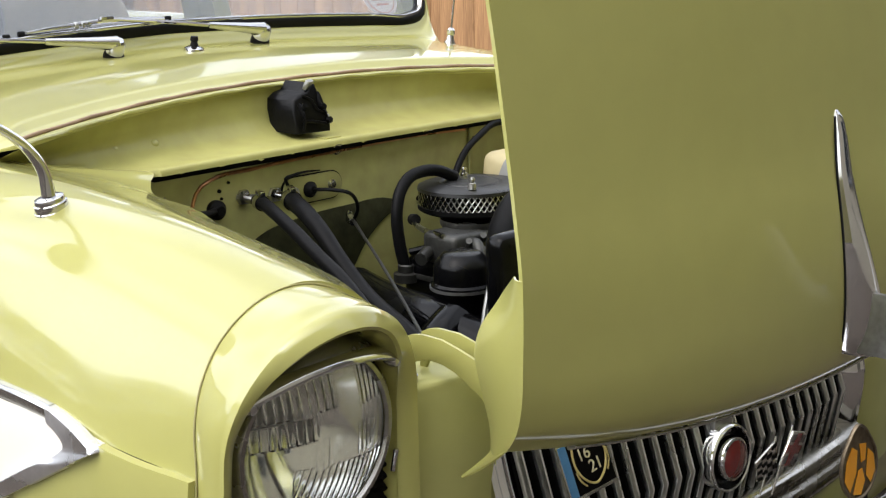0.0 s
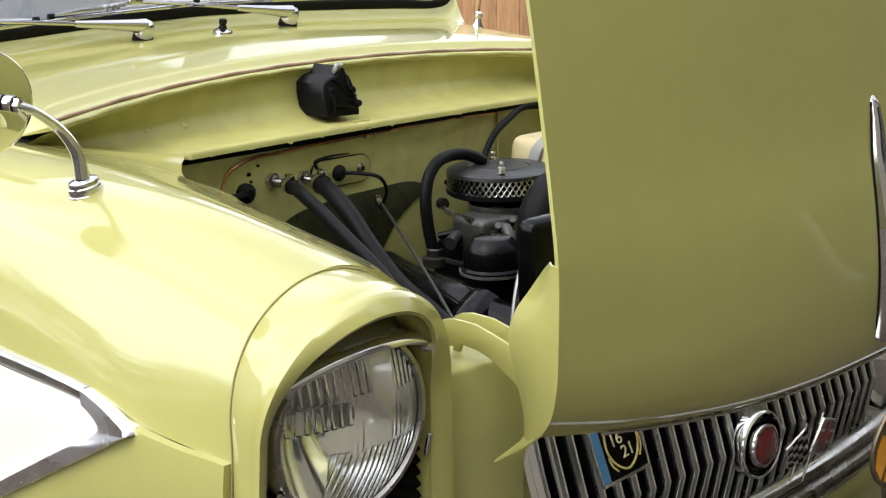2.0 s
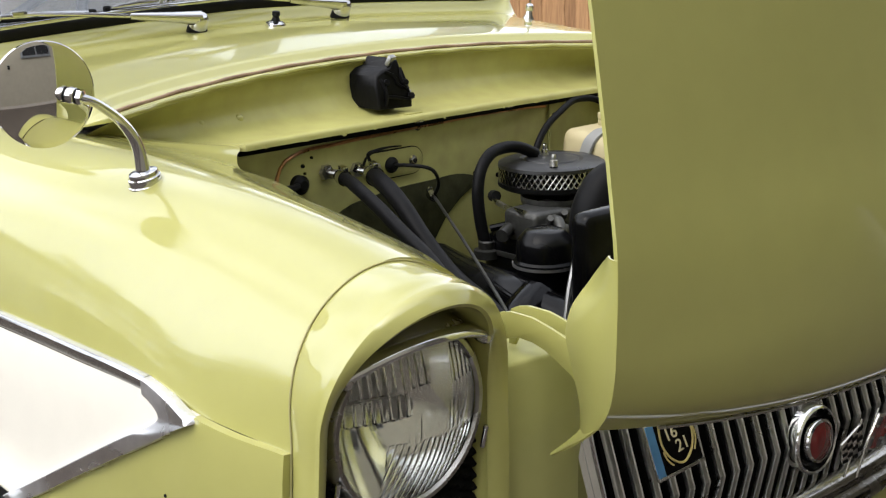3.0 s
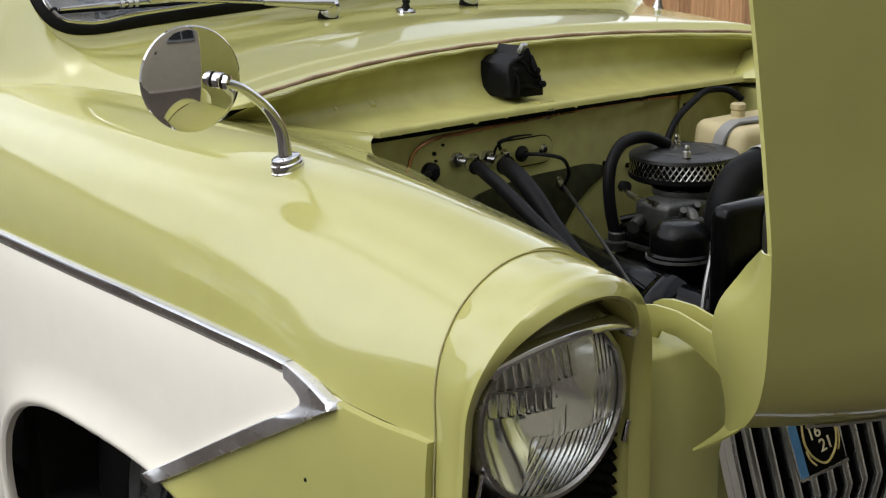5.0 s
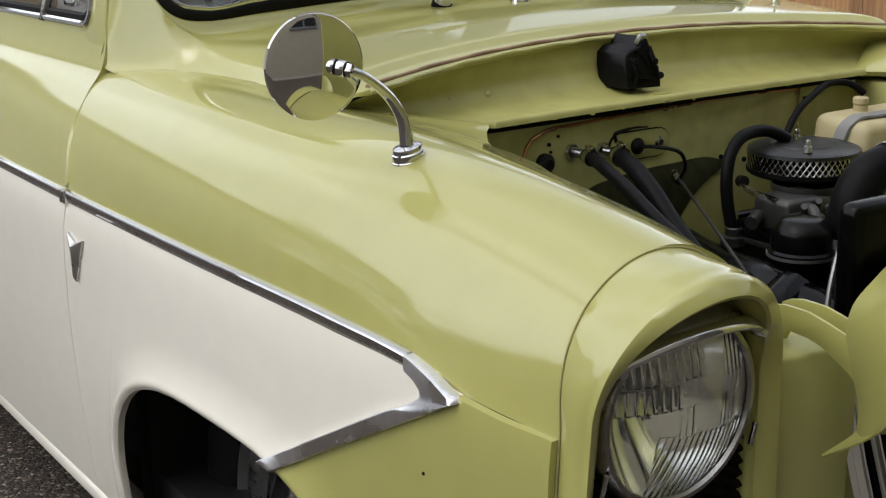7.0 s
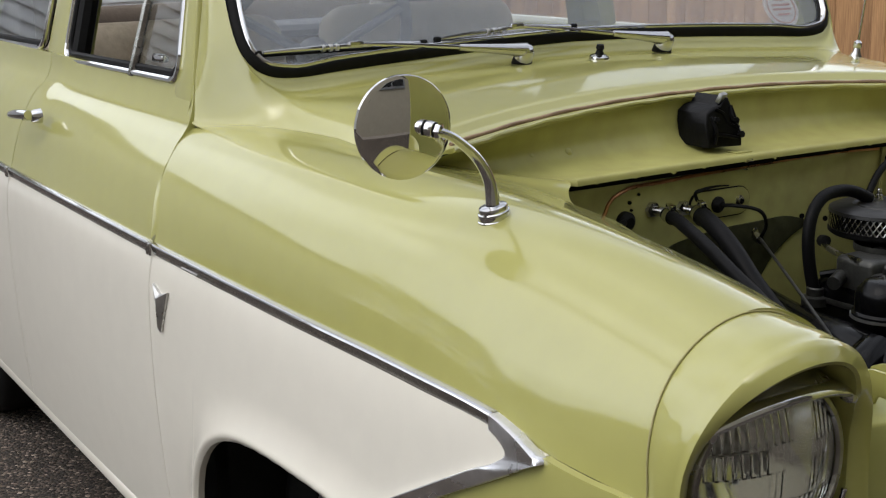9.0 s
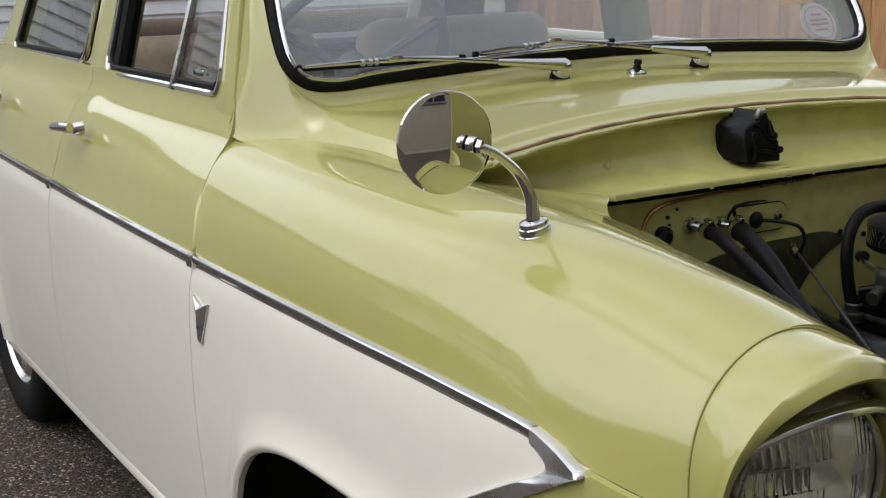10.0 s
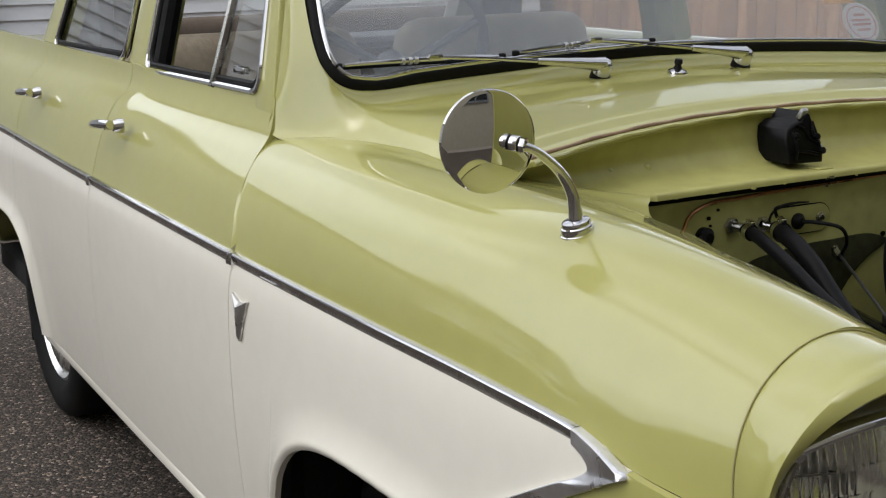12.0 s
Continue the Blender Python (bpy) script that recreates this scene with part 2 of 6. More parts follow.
def ground_mat():
    m = mat("driveway_tarmac", (0.07, 0.062, 0.055), 0.85, vary=0.3, scale=8, spec=0.3)
    nt = m.node_tree
    p = nt.nodes["Principled BSDF"]
    co = nt.nodes.new("ShaderNodeTexCoord")
    v = nt.nodes.new("ShaderNodeTexVoronoi")
    v.inputs["Scale"].default_value = 150
    nt.links.new(co.outputs["Object"], v.inputs["Vector"])
    ramp = nt.nodes.new("ShaderNodeValToRGB")
    els = ramp.color_ramp.elements
    els[0].position, els[0].color = 0.0, (0.02, 0.018, 0.016, 1)
    els[1].position, els[1].color = 0.97, (0.46, 0.38, 0.30, 1)
    e = els.new(0.55); e.color = (0.050, 0.042, 0.034, 1)
    e = els.new(0.80); e.color = (0.13, 0.10, 0.078, 1)
    nt.links.new(v.outputs["Color"], ramp.inputs["Fac"])
    nt.links.new(ramp.outputs["Color"], p.inputs["Base Color"])
    b = nt.nodes.new("ShaderNodeBump")
    b.inputs["Strength"].default_value, b.inputs["Distance"].default_value = 0.8, 0.006
    b.invert = True
    nt.links.new(v.outputs["Distance"], b.inputs["Height"])
    nt.links.new(b.outputs["Normal"], p.inputs["Normal"])
    return m


def wood_mat():
    m = mat("fence_wood", (0.36, 0.19, 0.08), 0.8, vary=0.1, scale=6)
    nt = m.node_tree
    p = nt.nodes["Principled BSDF"]
    co = nt.nodes.new("ShaderNodeTexCoord")
    mp = nt.nodes.new("ShaderNodeMapping")
    mp.inputs["Scale"].default_value = (14, 14, 0.8)
    nt.links.new(co.outputs["Object"], mp.inputs["Vector"])
    n = nt.nodes.new("ShaderNodeTexNoise")
    n.inputs["Scale"].default_value, n.inputs["Detail"].default_value, n.inputs["Distortion"].default_value = 4, 8, 1.2
    nt.links.new(mp.outputs[0], n.inputs["Vector"])
    oi = nt.nodes.new("ShaderNodeObjectInfo")
    add = nt.nodes.new("ShaderNodeMath")
    add.operation = "MULTIPLY_ADD"
    add.inputs[1].default_value = 0.25
    nt.links.new(oi.outputs["Random"], add.inputs[0])
    nt.links.new(n.outputs["Fac"], add.inputs[2])
    ramp = nt.nodes.new("ShaderNodeValToRGB")
    ramp.color_ramp.elements[0].position, ramp.color_ramp.elements[0].color = 0.3, (0.16, 0.075, 0.03, 1)
    ramp.color_ramp.elements[1].position, ramp.color_ramp.elements[1].color = 0.85, (0.52, 0.29, 0.13, 1)
    nt.links.new(add.outputs[0], ramp.inputs["Fac"])
    nt.links.new(ramp.outputs["Color"], p.inputs["Base Color"])
    b = nt.nodes.new("ShaderNodeBump")
    b.inputs["Strength"].default_value, b.inputs["Distance"].default_value = 0.4, 0.003
    nt.links.new(n.outputs["Fac"], b.inputs["Height"])
    nt.links.new(b.outputs["Normal"], p.inputs["Normal"])
    return m


TARMAC, WOOD = ground_mat(), wood_mat()

# ---- setting ----
def flat(name, x0, x1, y0, y1, z0, z1, material, label, category):
    ob = new(name, mesh(name, block(x0, x1, y0, y1, z0, z1), material))
    return tagged(ob, label, category, kind="structure")


flat("ground", -400, 400, -400, 400, -0.2, 0.0, TARMAC, "dark tarmac driveway with pale stone chippings", "driveway")

car = thing("car", "green and cream saloon car of the fifties, bonnet open", "car")

# wing, seen in section: feature lines from the bonnet gap over the crown to the trim
XR, XF = -1.083, -0.047
W0 = [(-1.10, -0.632, 0.866), (-0.85, -0.548, 0.868), (-0.73, -0.45, 0.8375), (-0.672, -0.362, 0.8225), (-0.650, -0.332, 0.8180), (-0.620, -0.352, 0.8110), (-0.584, -0.3745, 0.8060), (-0.549, -0.384, 0.8035), (-0.50, -0.374, 0.7975),
      (-0.43, -0.386, 0.790), (-0.37, -0.393, 0.785), (-0.22, -0.417, 0.779), (-0.155, -0.43, 0.775), (-0.095, -0.441, 0.759), (-0.04, -0.453, 0.735)]
W1 = [(-1.10, -0.650, 0.868), (-0.85, -0.590, 0.8715), (-0.645, -0.49, 0.846), (-0.37, -0.50, 0.838), (-0.15, -0.51, 0.818), (-0.04, -0.51, 0.800)]
W2 = [(-1.10, -0.668, 0.864), (-0.85, -0.640, 0.8665), (-0.645, -0.61, 0.867), (-0.37, -0.60, 0.862), (-0.15, -0.585, 0.838), (-0.04, -0.582, 0.820)]
W3 = [(-1.10, -0.700, 0.838), (-0.645, -0.683, 0.838), (-0.37, -0.671, 0.832), (-0.26, -0.664, 0.822), (-0.15, -0.655, 0.806), (-0.04, -0.648, 0.793)]
W4 = [(-1.10, -0.735, 0.785), (-0.645, -0.724, 0.78), (-0.37, -0.710, 0.772), (-0.26, -0.702, 0.765), (-0.15, -0.692, 0.753), (-0.04, -0.683, 0.748)]
W5 = [(-1.10, -0.757, 0.703), (-0.645, -0.745, 0.702), (-0.37, -0.732, 0.70), (-0.227, -0.724, 0.695), (-0.149, -0.717, 0.684), (-0.04, -0.700, 0.676)]
XS = np.sort(np.concatenate([np.linspace(XR, XF, 90), np.linspace(-0.672, -0.615, 18)]))


def smooth(a, b, x):
    w = np.clip((x - a) / (b - a), 0, 1)
    return w * w * (3 - 2 * w)


def shut_skew(z):
    """How far the door shut line leans back above the trim."""
    return 0.05 * smooth(0.72, 0.875, z) + 0.35 * np.maximum(0, z - 0.872)


def front_skew(z):
    """How far the lamp seam runs forward of the crown section on its way down."""
    return 0.012 * (1 - smooth(0.66, 0.79, z)) + 0.007 * (1 - smooth(0.48, 0.68, z))


def wing_upper(edge=0.0):
    out = 1 if edge else 0
    rim = [(x, y - out * float(0.062 * smooth(-0.84, -0.72, x) * (1 - smooth(-0.60, -0.35, x))), max(z, edge) if -0.66 < x < -0.1 else z) for x, y, z in W0]
    P = across([by_axis(w, 0, XS) for w in (rim, W1, W2, W3, W4, W5)], 44)
    P[..., 0] -= shut_skew(P[..., 2]) * (1 - smooth(XR, -0.80, P[..., 0]))
    P[..., 0] += front_skew(P[..., 2]) * smooth(-0.14, XF, P[..., 0]) * (P[..., 1] < -0.6)
    return fold(grid(P), 0.012, lambda c: (0, 1, 0) if c.z < 0.72 else (-0.5, -0.5, -0.7) if c.x < -0.57 else (0, 0.6, -0.8))


def trim_line(x):
    return by_axis(W5, 0, np.atleast_1d(x))[0]


def arch_z(x, mid, half, top, foot, n=3.0):
    w = abs((x - mid) / half)
    return foot + (top - foot) * max(0.0, 1 - w**n) ** (1 / n) if w < 1 else foot


def arch_curve(mid, half, top, foot, n=3.0):
    a = np.linspace(0, math.pi, 60)
    c, d = np.cos(a), np.sin(a)
    p = np.stack([mid + half * np.sign(c) * np.abs(c) ** (2 / n), foot + (top - foot) * d ** (2 / n)], axis=1)
    p = p[np.r_[True, np.linalg.norm(np.diff(p, axis=0), axis=1) > 1e-6]]
    return spl(chord(p), p, np.linspace(0, 1, 700))


ARCHES = [arch_curve(-0.607, 0.325, 0.521, 0.245), arch_curve(-2.785, 0.33, 0.50, 0.245)]


def side_y(x, z):
    """The outer side of the wings and doors below the trim, swelling out to the wheel arches."""
    if x > XR:
        yt = trim_line(min(x, XF))[1]
    else:
        yt = -0.757 - 0.006 * math.sin(min(1, (XR - x) / 1.6) * math.pi)
    d = max(0.0, 0.70 - z)
    y = yt - 0.014 * (1 - math.exp(-d / 0.034)) + 0.16 * max(0, d - 0.16) ** 1.7
    y -= 0.004 * float(smooth(-0.20, -0.14, x) * (1 - smooth(-0.105, -0.05, x)) * smooth(0, 0.016, d))
    for arch in ARCHES:
        r = math.sqrt(float(np.min(np.sum((arch - (x, z)) ** 2, axis=1))))
        if r < 0.3:
            y -= 0.006 * math.exp(-((r / 0.10) ** 2)) + 0.018 * max(0.0, 1 - r / 0.062) ** 2
            y += 0.011 * max(0.0, 1 - r / 0.012) ** 2
    return y


def lower_foot(x):
    if x > -0.285:
        return 0.34
    return max(0.245, arch_z(x, -0.607, 0.325, 0.521, 0.245)) if x > -2 else max(0.245, arch_z(x, -2.785, 0.33, 0.50, 0.245))


FLASH_TIP, FLASH_END = (-0.150, 0.681), (-0.462, 0.512)


def below_flash(x, z):
    w = (x - FLASH_END[0]) / (FLASH_TIP[0] - FLASH_END[0])
    return x > FLASH_END[0] - 0.02 and z < FLASH_END[1] + w * (FLASH_TIP[1] - FLASH_END[1]) or x > FLASH_TIP[0]


def side_panel(x0, x1, nx, keep=None, lip=0.009, top=None):
    xs = np.linspace(x0, x1, nx)
    rows = []
    for x in xs:
        zt = top or trim_line(x)[2]
        zf = lower_foot(x)
        q = np.linspace(0, 1, 64) ** 1.0
        rows.append([(x, side_y(x, zt + (zf - zt) * w), zt + (zf - zt) * w) for w in q])
    rows = np.array(rows)
    rows[..., 0] += front_skew(rows[..., 2]) * smooth(-0.14, XF, rows[..., 0])
    bm = grid(rows)
    if keep:
        bmesh.ops.delete(bm, geom=[f for f in bm.faces if not keep(*f.calc_center_median().xz)], context="FACES")
    return fold(bm, lip, (0, 1, 0))


part("front_wing", wing_upper(), GREEN, car, "glossy green rounded front wing")
part("front_wing", mirrored(wing_upper(0.817)), GREEN, car, "glossy green rounded front wing")
part("cream_panel", side_panel(XR, -0.14, 170, lambda x, z: not below_flash(x, z)), CREAM, car, "cream painted lower wing panel")
part("lower_wing", side_panel(-0.50, XF, 80, below_flash), GREEN, car)
part("lower_wing", mirrored(side_panel(XR, XF, 120)), GREEN, car)

# wheel well and inner structure, dark
part("wheel_well_side", block(-1.02, -0.22, -0.47, -0.30, 0.2, 0.60, 0.03), UNDER, car, "black undersealed wheel well")
part("wheel_well_top", block(-1.02, -0.22, -0.715, -0.30, 0.602, 0.66, 0.01), UNDER, car)
part("wheel_well_front", block(-0.27, -0.22, -0.705, -0.472, 0.2, 0.60, 0.01), UNDER, car)
part("wheel_well_rear", block(-1.02, -0.965, -0.71, -0.472, 0.2, 0.60, 0.01), UNDER, car)
part("underbody", block(-3.2, -0.05, -0.66, 0.66, 0.14, 0.24, 0.02), UNDER, car)

# lamp pod: seam section to rolled front rim
def pod_ring(cy, hw, cz, hz, foot, x_side, x_top, x_foot, n=64):
    """A horseshoe: up the outer side, over the top, down the inner side."""
    pts = []
    for w in np.linspace(-1, 1, n):
        if abs(w) > 0.62:
            s = (abs(w) - 0.62) / 0.38
            flare = 0.0085 * min(1, s / 0.3) if w < 0 else 0.0
            pts.append((x_side + (x_foot - x_side) * s, cy + math.copysign(hw, w) - flare, cz + (foot - cz) * s))
        else:
            a = math.pi / 2 - w / 0.62 * math.pi / 2
            k = math.sin(a)
            pts.append((x_side + (x_top - x_side) * k**1.5, cy + hw * math.cos(a), cz + hz * k))
    return np.array(pts)


def seam_ring(*args):
    ring_pts = pod_ring(*args)
    ring_pts[:, 0] += front_skew(ring_pts[:, 2]) * (ring_pts[:, 1] < args[0])
    return ring_pts


def lamp_pod():
    rings = [seam_ring(-0.582, 0.117, 0.690, 0.130, 0.36, -0.045, -0.045, -0.045),
             seam_ring(-0.586, 0.116, 0.692, 0.128, 0.36, -0.028, -0.012, -0.03),
             pod_ring(-0.590, 0.111, 0.695, 0.122, 0.36, 0.000, 0.026, -0.001),
             pod_ring(-0.592, 0.105, 0.697, 0.114, 0.36, 0.007, 0.045, 0.006),
             pod_ring(-0.593, 0.098, 0.699, 0.105, 0.36, 0.004, 0.050, 0.0),
             pod_ring(-0.593, 0.093, 0.700, 0.098, 0.36, -0.004, 0.042, -0.008),
             pod_ring(-0.593, 0.092, 0.700, 0.097, 0.36, -0.05, -0.05, -0.05)]
    return grid(across(rings, 40))


PIPING = mat("seam_piping", (0.34, 0.31, 0.13), 0.6, vary=0.15)
part("seam_piping", tube([tuple(p) for p in seam_ring(-0.582, 0.1178, 0.690, 0.1308, 0.40, -0.0455, -0.0455, -0.0455)[2:46:2]], 0.0010, 6, 120), PIPING, car, "thin piping in the wing seam")
part("lamp_pod", lamp_pod(), GREEN, car, "green hooded headlamp surround")


# Black sheet set just inside the inner wall of the hood.
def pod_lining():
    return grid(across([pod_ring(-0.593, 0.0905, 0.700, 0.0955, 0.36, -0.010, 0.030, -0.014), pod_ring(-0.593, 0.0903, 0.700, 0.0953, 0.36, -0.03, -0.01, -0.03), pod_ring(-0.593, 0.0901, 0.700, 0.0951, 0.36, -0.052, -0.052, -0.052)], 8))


part("pod_lining", pod_lining(), BLACK_MATT, car, "black sheet inside the headlamp hood")
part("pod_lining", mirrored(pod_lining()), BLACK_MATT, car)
part("lamp_pod", mirrored(lamp_pod()), GREEN, car, "green hooded headlamp surround")


# Worn chrome with its colour darkened for the shaded lamp recess.
RIM_CHROME = mat("shaded_rim_chrome", (0.36, 0.35, 0.33), 0.2, metal=1.0, vary=0.15, scale=120, bump=0.1, bump_scale=300, rough_vary=0.2)
VISOR_CHROME = mat("dull_visor_chrome", (0.30, 0.30, 0.27), 0.24, metal=1.0, vary=0.10, scale=80, rough_vary=0.1)


def headlamp(side):
    cy, cz = -0.595, 0.688
    lamp = new("headlamp")
    lamp.parent = car
    tagged(lamp, "round fluted glass headlamp with chrome rim")
    ax = facing((-0.004, cy, cz), (1, 0, -0.04))
    flip = (lambda b: b) if side < 0 else mirrored
    # thick lens: smooth outside, flutes moulded into the inside
    n, rad = 150, 0.0835
    bm = bmesh.new()

    def flute(x, y):
        up, right = y / rad, x / rad
        if 0.40 < up < 0.82 and right < 0.20 or 0.12 < up < 0.37 and right < -0.10:
            return 0.0019 * abs(math.sin(x * math.pi / 0.0082))
        if 0.30 < up and 0.52 < right:
            return 0.0014 * abs(math.sin(x * math.pi / 0.0066))
        if -0.22 < up < 0.12 and (-0.16 < right < 0.06 or 0.46 < right < 0.70):
            return 0.0006 * abs(math.sin(x * math.pi / 0.0070))
        if up < -0.20 - 0.12 * right and right > -0.42:
            return 0.0010 * abs(math.sin((x - 0.30 * y) * math.pi / 0.0076))
        return 0.0

    faces = []
    for inner_side in (False, True):
        vs = {}
        for i in range(n + 1):
            for j in range(n + 1):
                u, v = 2 * i / n - 1, 2 * j / n - 1
                r = max(abs(u), abs(v))
                h = math.hypot(u, v) or 1
                x, y = u * r / h * rad, v * r / h * rad
                z = 0.020 * (1 - (x * x + y * y) / rad**2)
                vs[i, j] = bm.verts.new(ax @ Vector((x, y, z - 0.0032 - (flute(x, y) if r < 0.97 else 0) if inner_side else z)))
        for i in range(n):
            for j in range(n):
                bm.faces.new((vs[i, j], vs[i + 1, j], vs[i + 1, j + 1], vs[i, j + 1]))
        faces.append([vs[k] for k in [(i, 0) for i in range(n)] + [(n, j) for j in range(n)] + [(n - i, n) for i in range(n)] + [(0, n - j) for j in range(n)]])
    for k in range(4 * n):
        q = (k + 1) % (4 * n)
        bm.faces.new((faces[0][k], faces[0][q], faces[1][q], faces[1][k]))
    lens = part("lens", flip(bm), LENS, lamp, "clear fluted glass lens", sharp=24)
    lens.visible_shadow = False
    part("reflector", flip(lathe([(r, -0.062 + r * r / 0.112) for r in np.linspace(0, 0.0815, 28)], ax, 72)), REFLECT, lamp)
    part("bulb", flip(lathe([(0.0, -0.022), (0.007, -0.0235), (0.0105, -0.028), (0.0115, -0.034), (0.009, -0.044), (0.008, -0.062)], ax, 24)), STEEL, lamp)
    part("rim", flip(lathe([(0.0805, 0.003), (0.0825, 0.0065), (0.0865, 0.0065), (0.0915, 0.0), (0.093, -0.010), (0.0935, -0.03)], ax, 64)), RIM_CHROME, lamp, "dull chrome lamp rim")
    # eyebrow
    back = np.array([(-0.022, cy - 0.0885 * math.cos(a), cz + 0.012 + 0.0945 * math.sin(a)) for a in np.linspace(0.45, math.pi - 0.45, 40)])
    w = np.linspace(-1, 1, 40)
    front = np.stack([0.032 - 0.020 * w**2, cy + 0.081 * w + 0.002, 0.7680 - 0.0190 * np.abs(w) ** 2.0 + 0.001 * w], axis=1)
    mid = (back + front) / 2 + np.array([0.007, 0, 0.0085]) * (1 - w[:, None] ** 2)
    bm = grid(across([back, mid, front], 14))
    part("visor", flip(thick(bm, 0.003)), VISOR_CHROME, lamp, "peaked chrome lamp visor")
    curl = [front + np.array([a, 0, b]) for a, b in ((-0.013, 0.0075), (-0.006, 0.0066), (0.000, 0.0042), (0.0034, 0.0008), (0.003, -0.0030), (-0.001, -0.0052), (-0.005, -0.005))]
    part("visor_edge", flip(grid(across(curl, 14))), CHROME, lamp)
    for w0 in (0, -1):
        part("visor_knob", flip(lathe([(0.0, 0.008), (0.004, 0.007), (0.0065, 0.003), (0.007, -0.004), (0.006, -0.010)], facing(tuple(front[w0] + np.array([-0.003, 0, -0.003])), (1, 0, -0.2)), 16)), CHROME_WORN, lamp)
    for y, z in ((-0.503, 0.652), (-0.679, 0.648)):
        part("screw", flip(lathe([(0.0, 0.004), (0.0022, 0.0035), (0.003, 0.0015), (0.0026, 0.0), (0.0026, -0.02)], facing((0.0, y, z), (0.25, 0, 1)), 12)), CHROME, lamp)
    # ribbed blanking panel round the foot of the lamp
    rows = []
    for z in np.linspace(0.66, 0.36, 110):
        rows.append([(-0.014 + 0.003 * math.sin((z + 0.4 * y) * 2 * math.pi / 0.012), y, z) for y in np.linspace(cy - 0.0895, cy + 0.0905, 40)])
    bm = grid(np.array(rows))
    bmesh.ops.delete(bm, geom=[f for f in bm.faces if math.hypot(f.calc_center_median().y - cy, f.calc_center_median().z - cz) < 0.090], context="FACES")
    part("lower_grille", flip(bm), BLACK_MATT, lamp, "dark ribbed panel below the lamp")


headlamp(-1)
headlamp(1)

# front panel beside the lamp and its ledge
def front_panel():
    top = np.array([(-0.030, -0.51, 0.70), (-0.012, -0.46, 0.70), (-0.006, -0.42, 0.70), (-0.008, -0.385, 0.698), (-0.022, -0.352, 0.692), (-0.06, -0.330, 0.685)])
    back = top + np.array([-0.07, 0, 0.001])
    rows = []
    for line, dx, dz in ((back, 0, 0), (top, -0.030, 0.0025), (top, -0.006, 0.0018), (top, -0.001, 0.0), (top, 0.001, -0.006), (top, 0.008, -0.04), (top, 0.012, -0.15), (top, 0.014, -0.34)):
        rows.append(curve(line + np.array([dx, 0, dz]), 24))
    R = np.stack(rows)
    k = np.array([0, 0.10, 0.155, 0.168, 0.182, 0.28, 0.55, 1.0])
    q = np.concatenate([np.linspace(0, 0.3, 46), np.linspace(0.33, 1, 16)])
    return grid(np.stack([spl(k, R[:, i], q) for i in range(24)]))


SATIN = mat("satin_green_paint", (0.40, 0.395, 0.150), 0.5, coat=0.12, vary=0.05, scale=25, bump=0.02, bump_scale=60, spec=0.2)
part("front_panel", front_panel(), SATIN, car, "green panel between lamp and grille")
part("front_panel", mirrored(front_panel()), SATIN, car)
part("ledge_bolt", lathe([(0.0, 0.007), (0.005, 0.007), (0.006, 0.004), (0.006, 0.003), (0.011, 0.003), (0.011, -0.01)], pose(-0.030, -0.458, 0.706), 12), CHROME_WORN, car)

# scuttle panel, seal, gutter, ledge


def seal_line(y):
    away = smooth(0.50, 0.58, np.abs(y))
    return np.stack([-0.768 + 0.42 * np.minimum(np.abs(y), 0.505) ** 2.2 - 0.01 * away, y, 0.900 - 0.085 * y**2 - 0.020 * away], axis=-1)


def screen_x(z):
    return -1.078 - 0.6 * (z - 0.955)


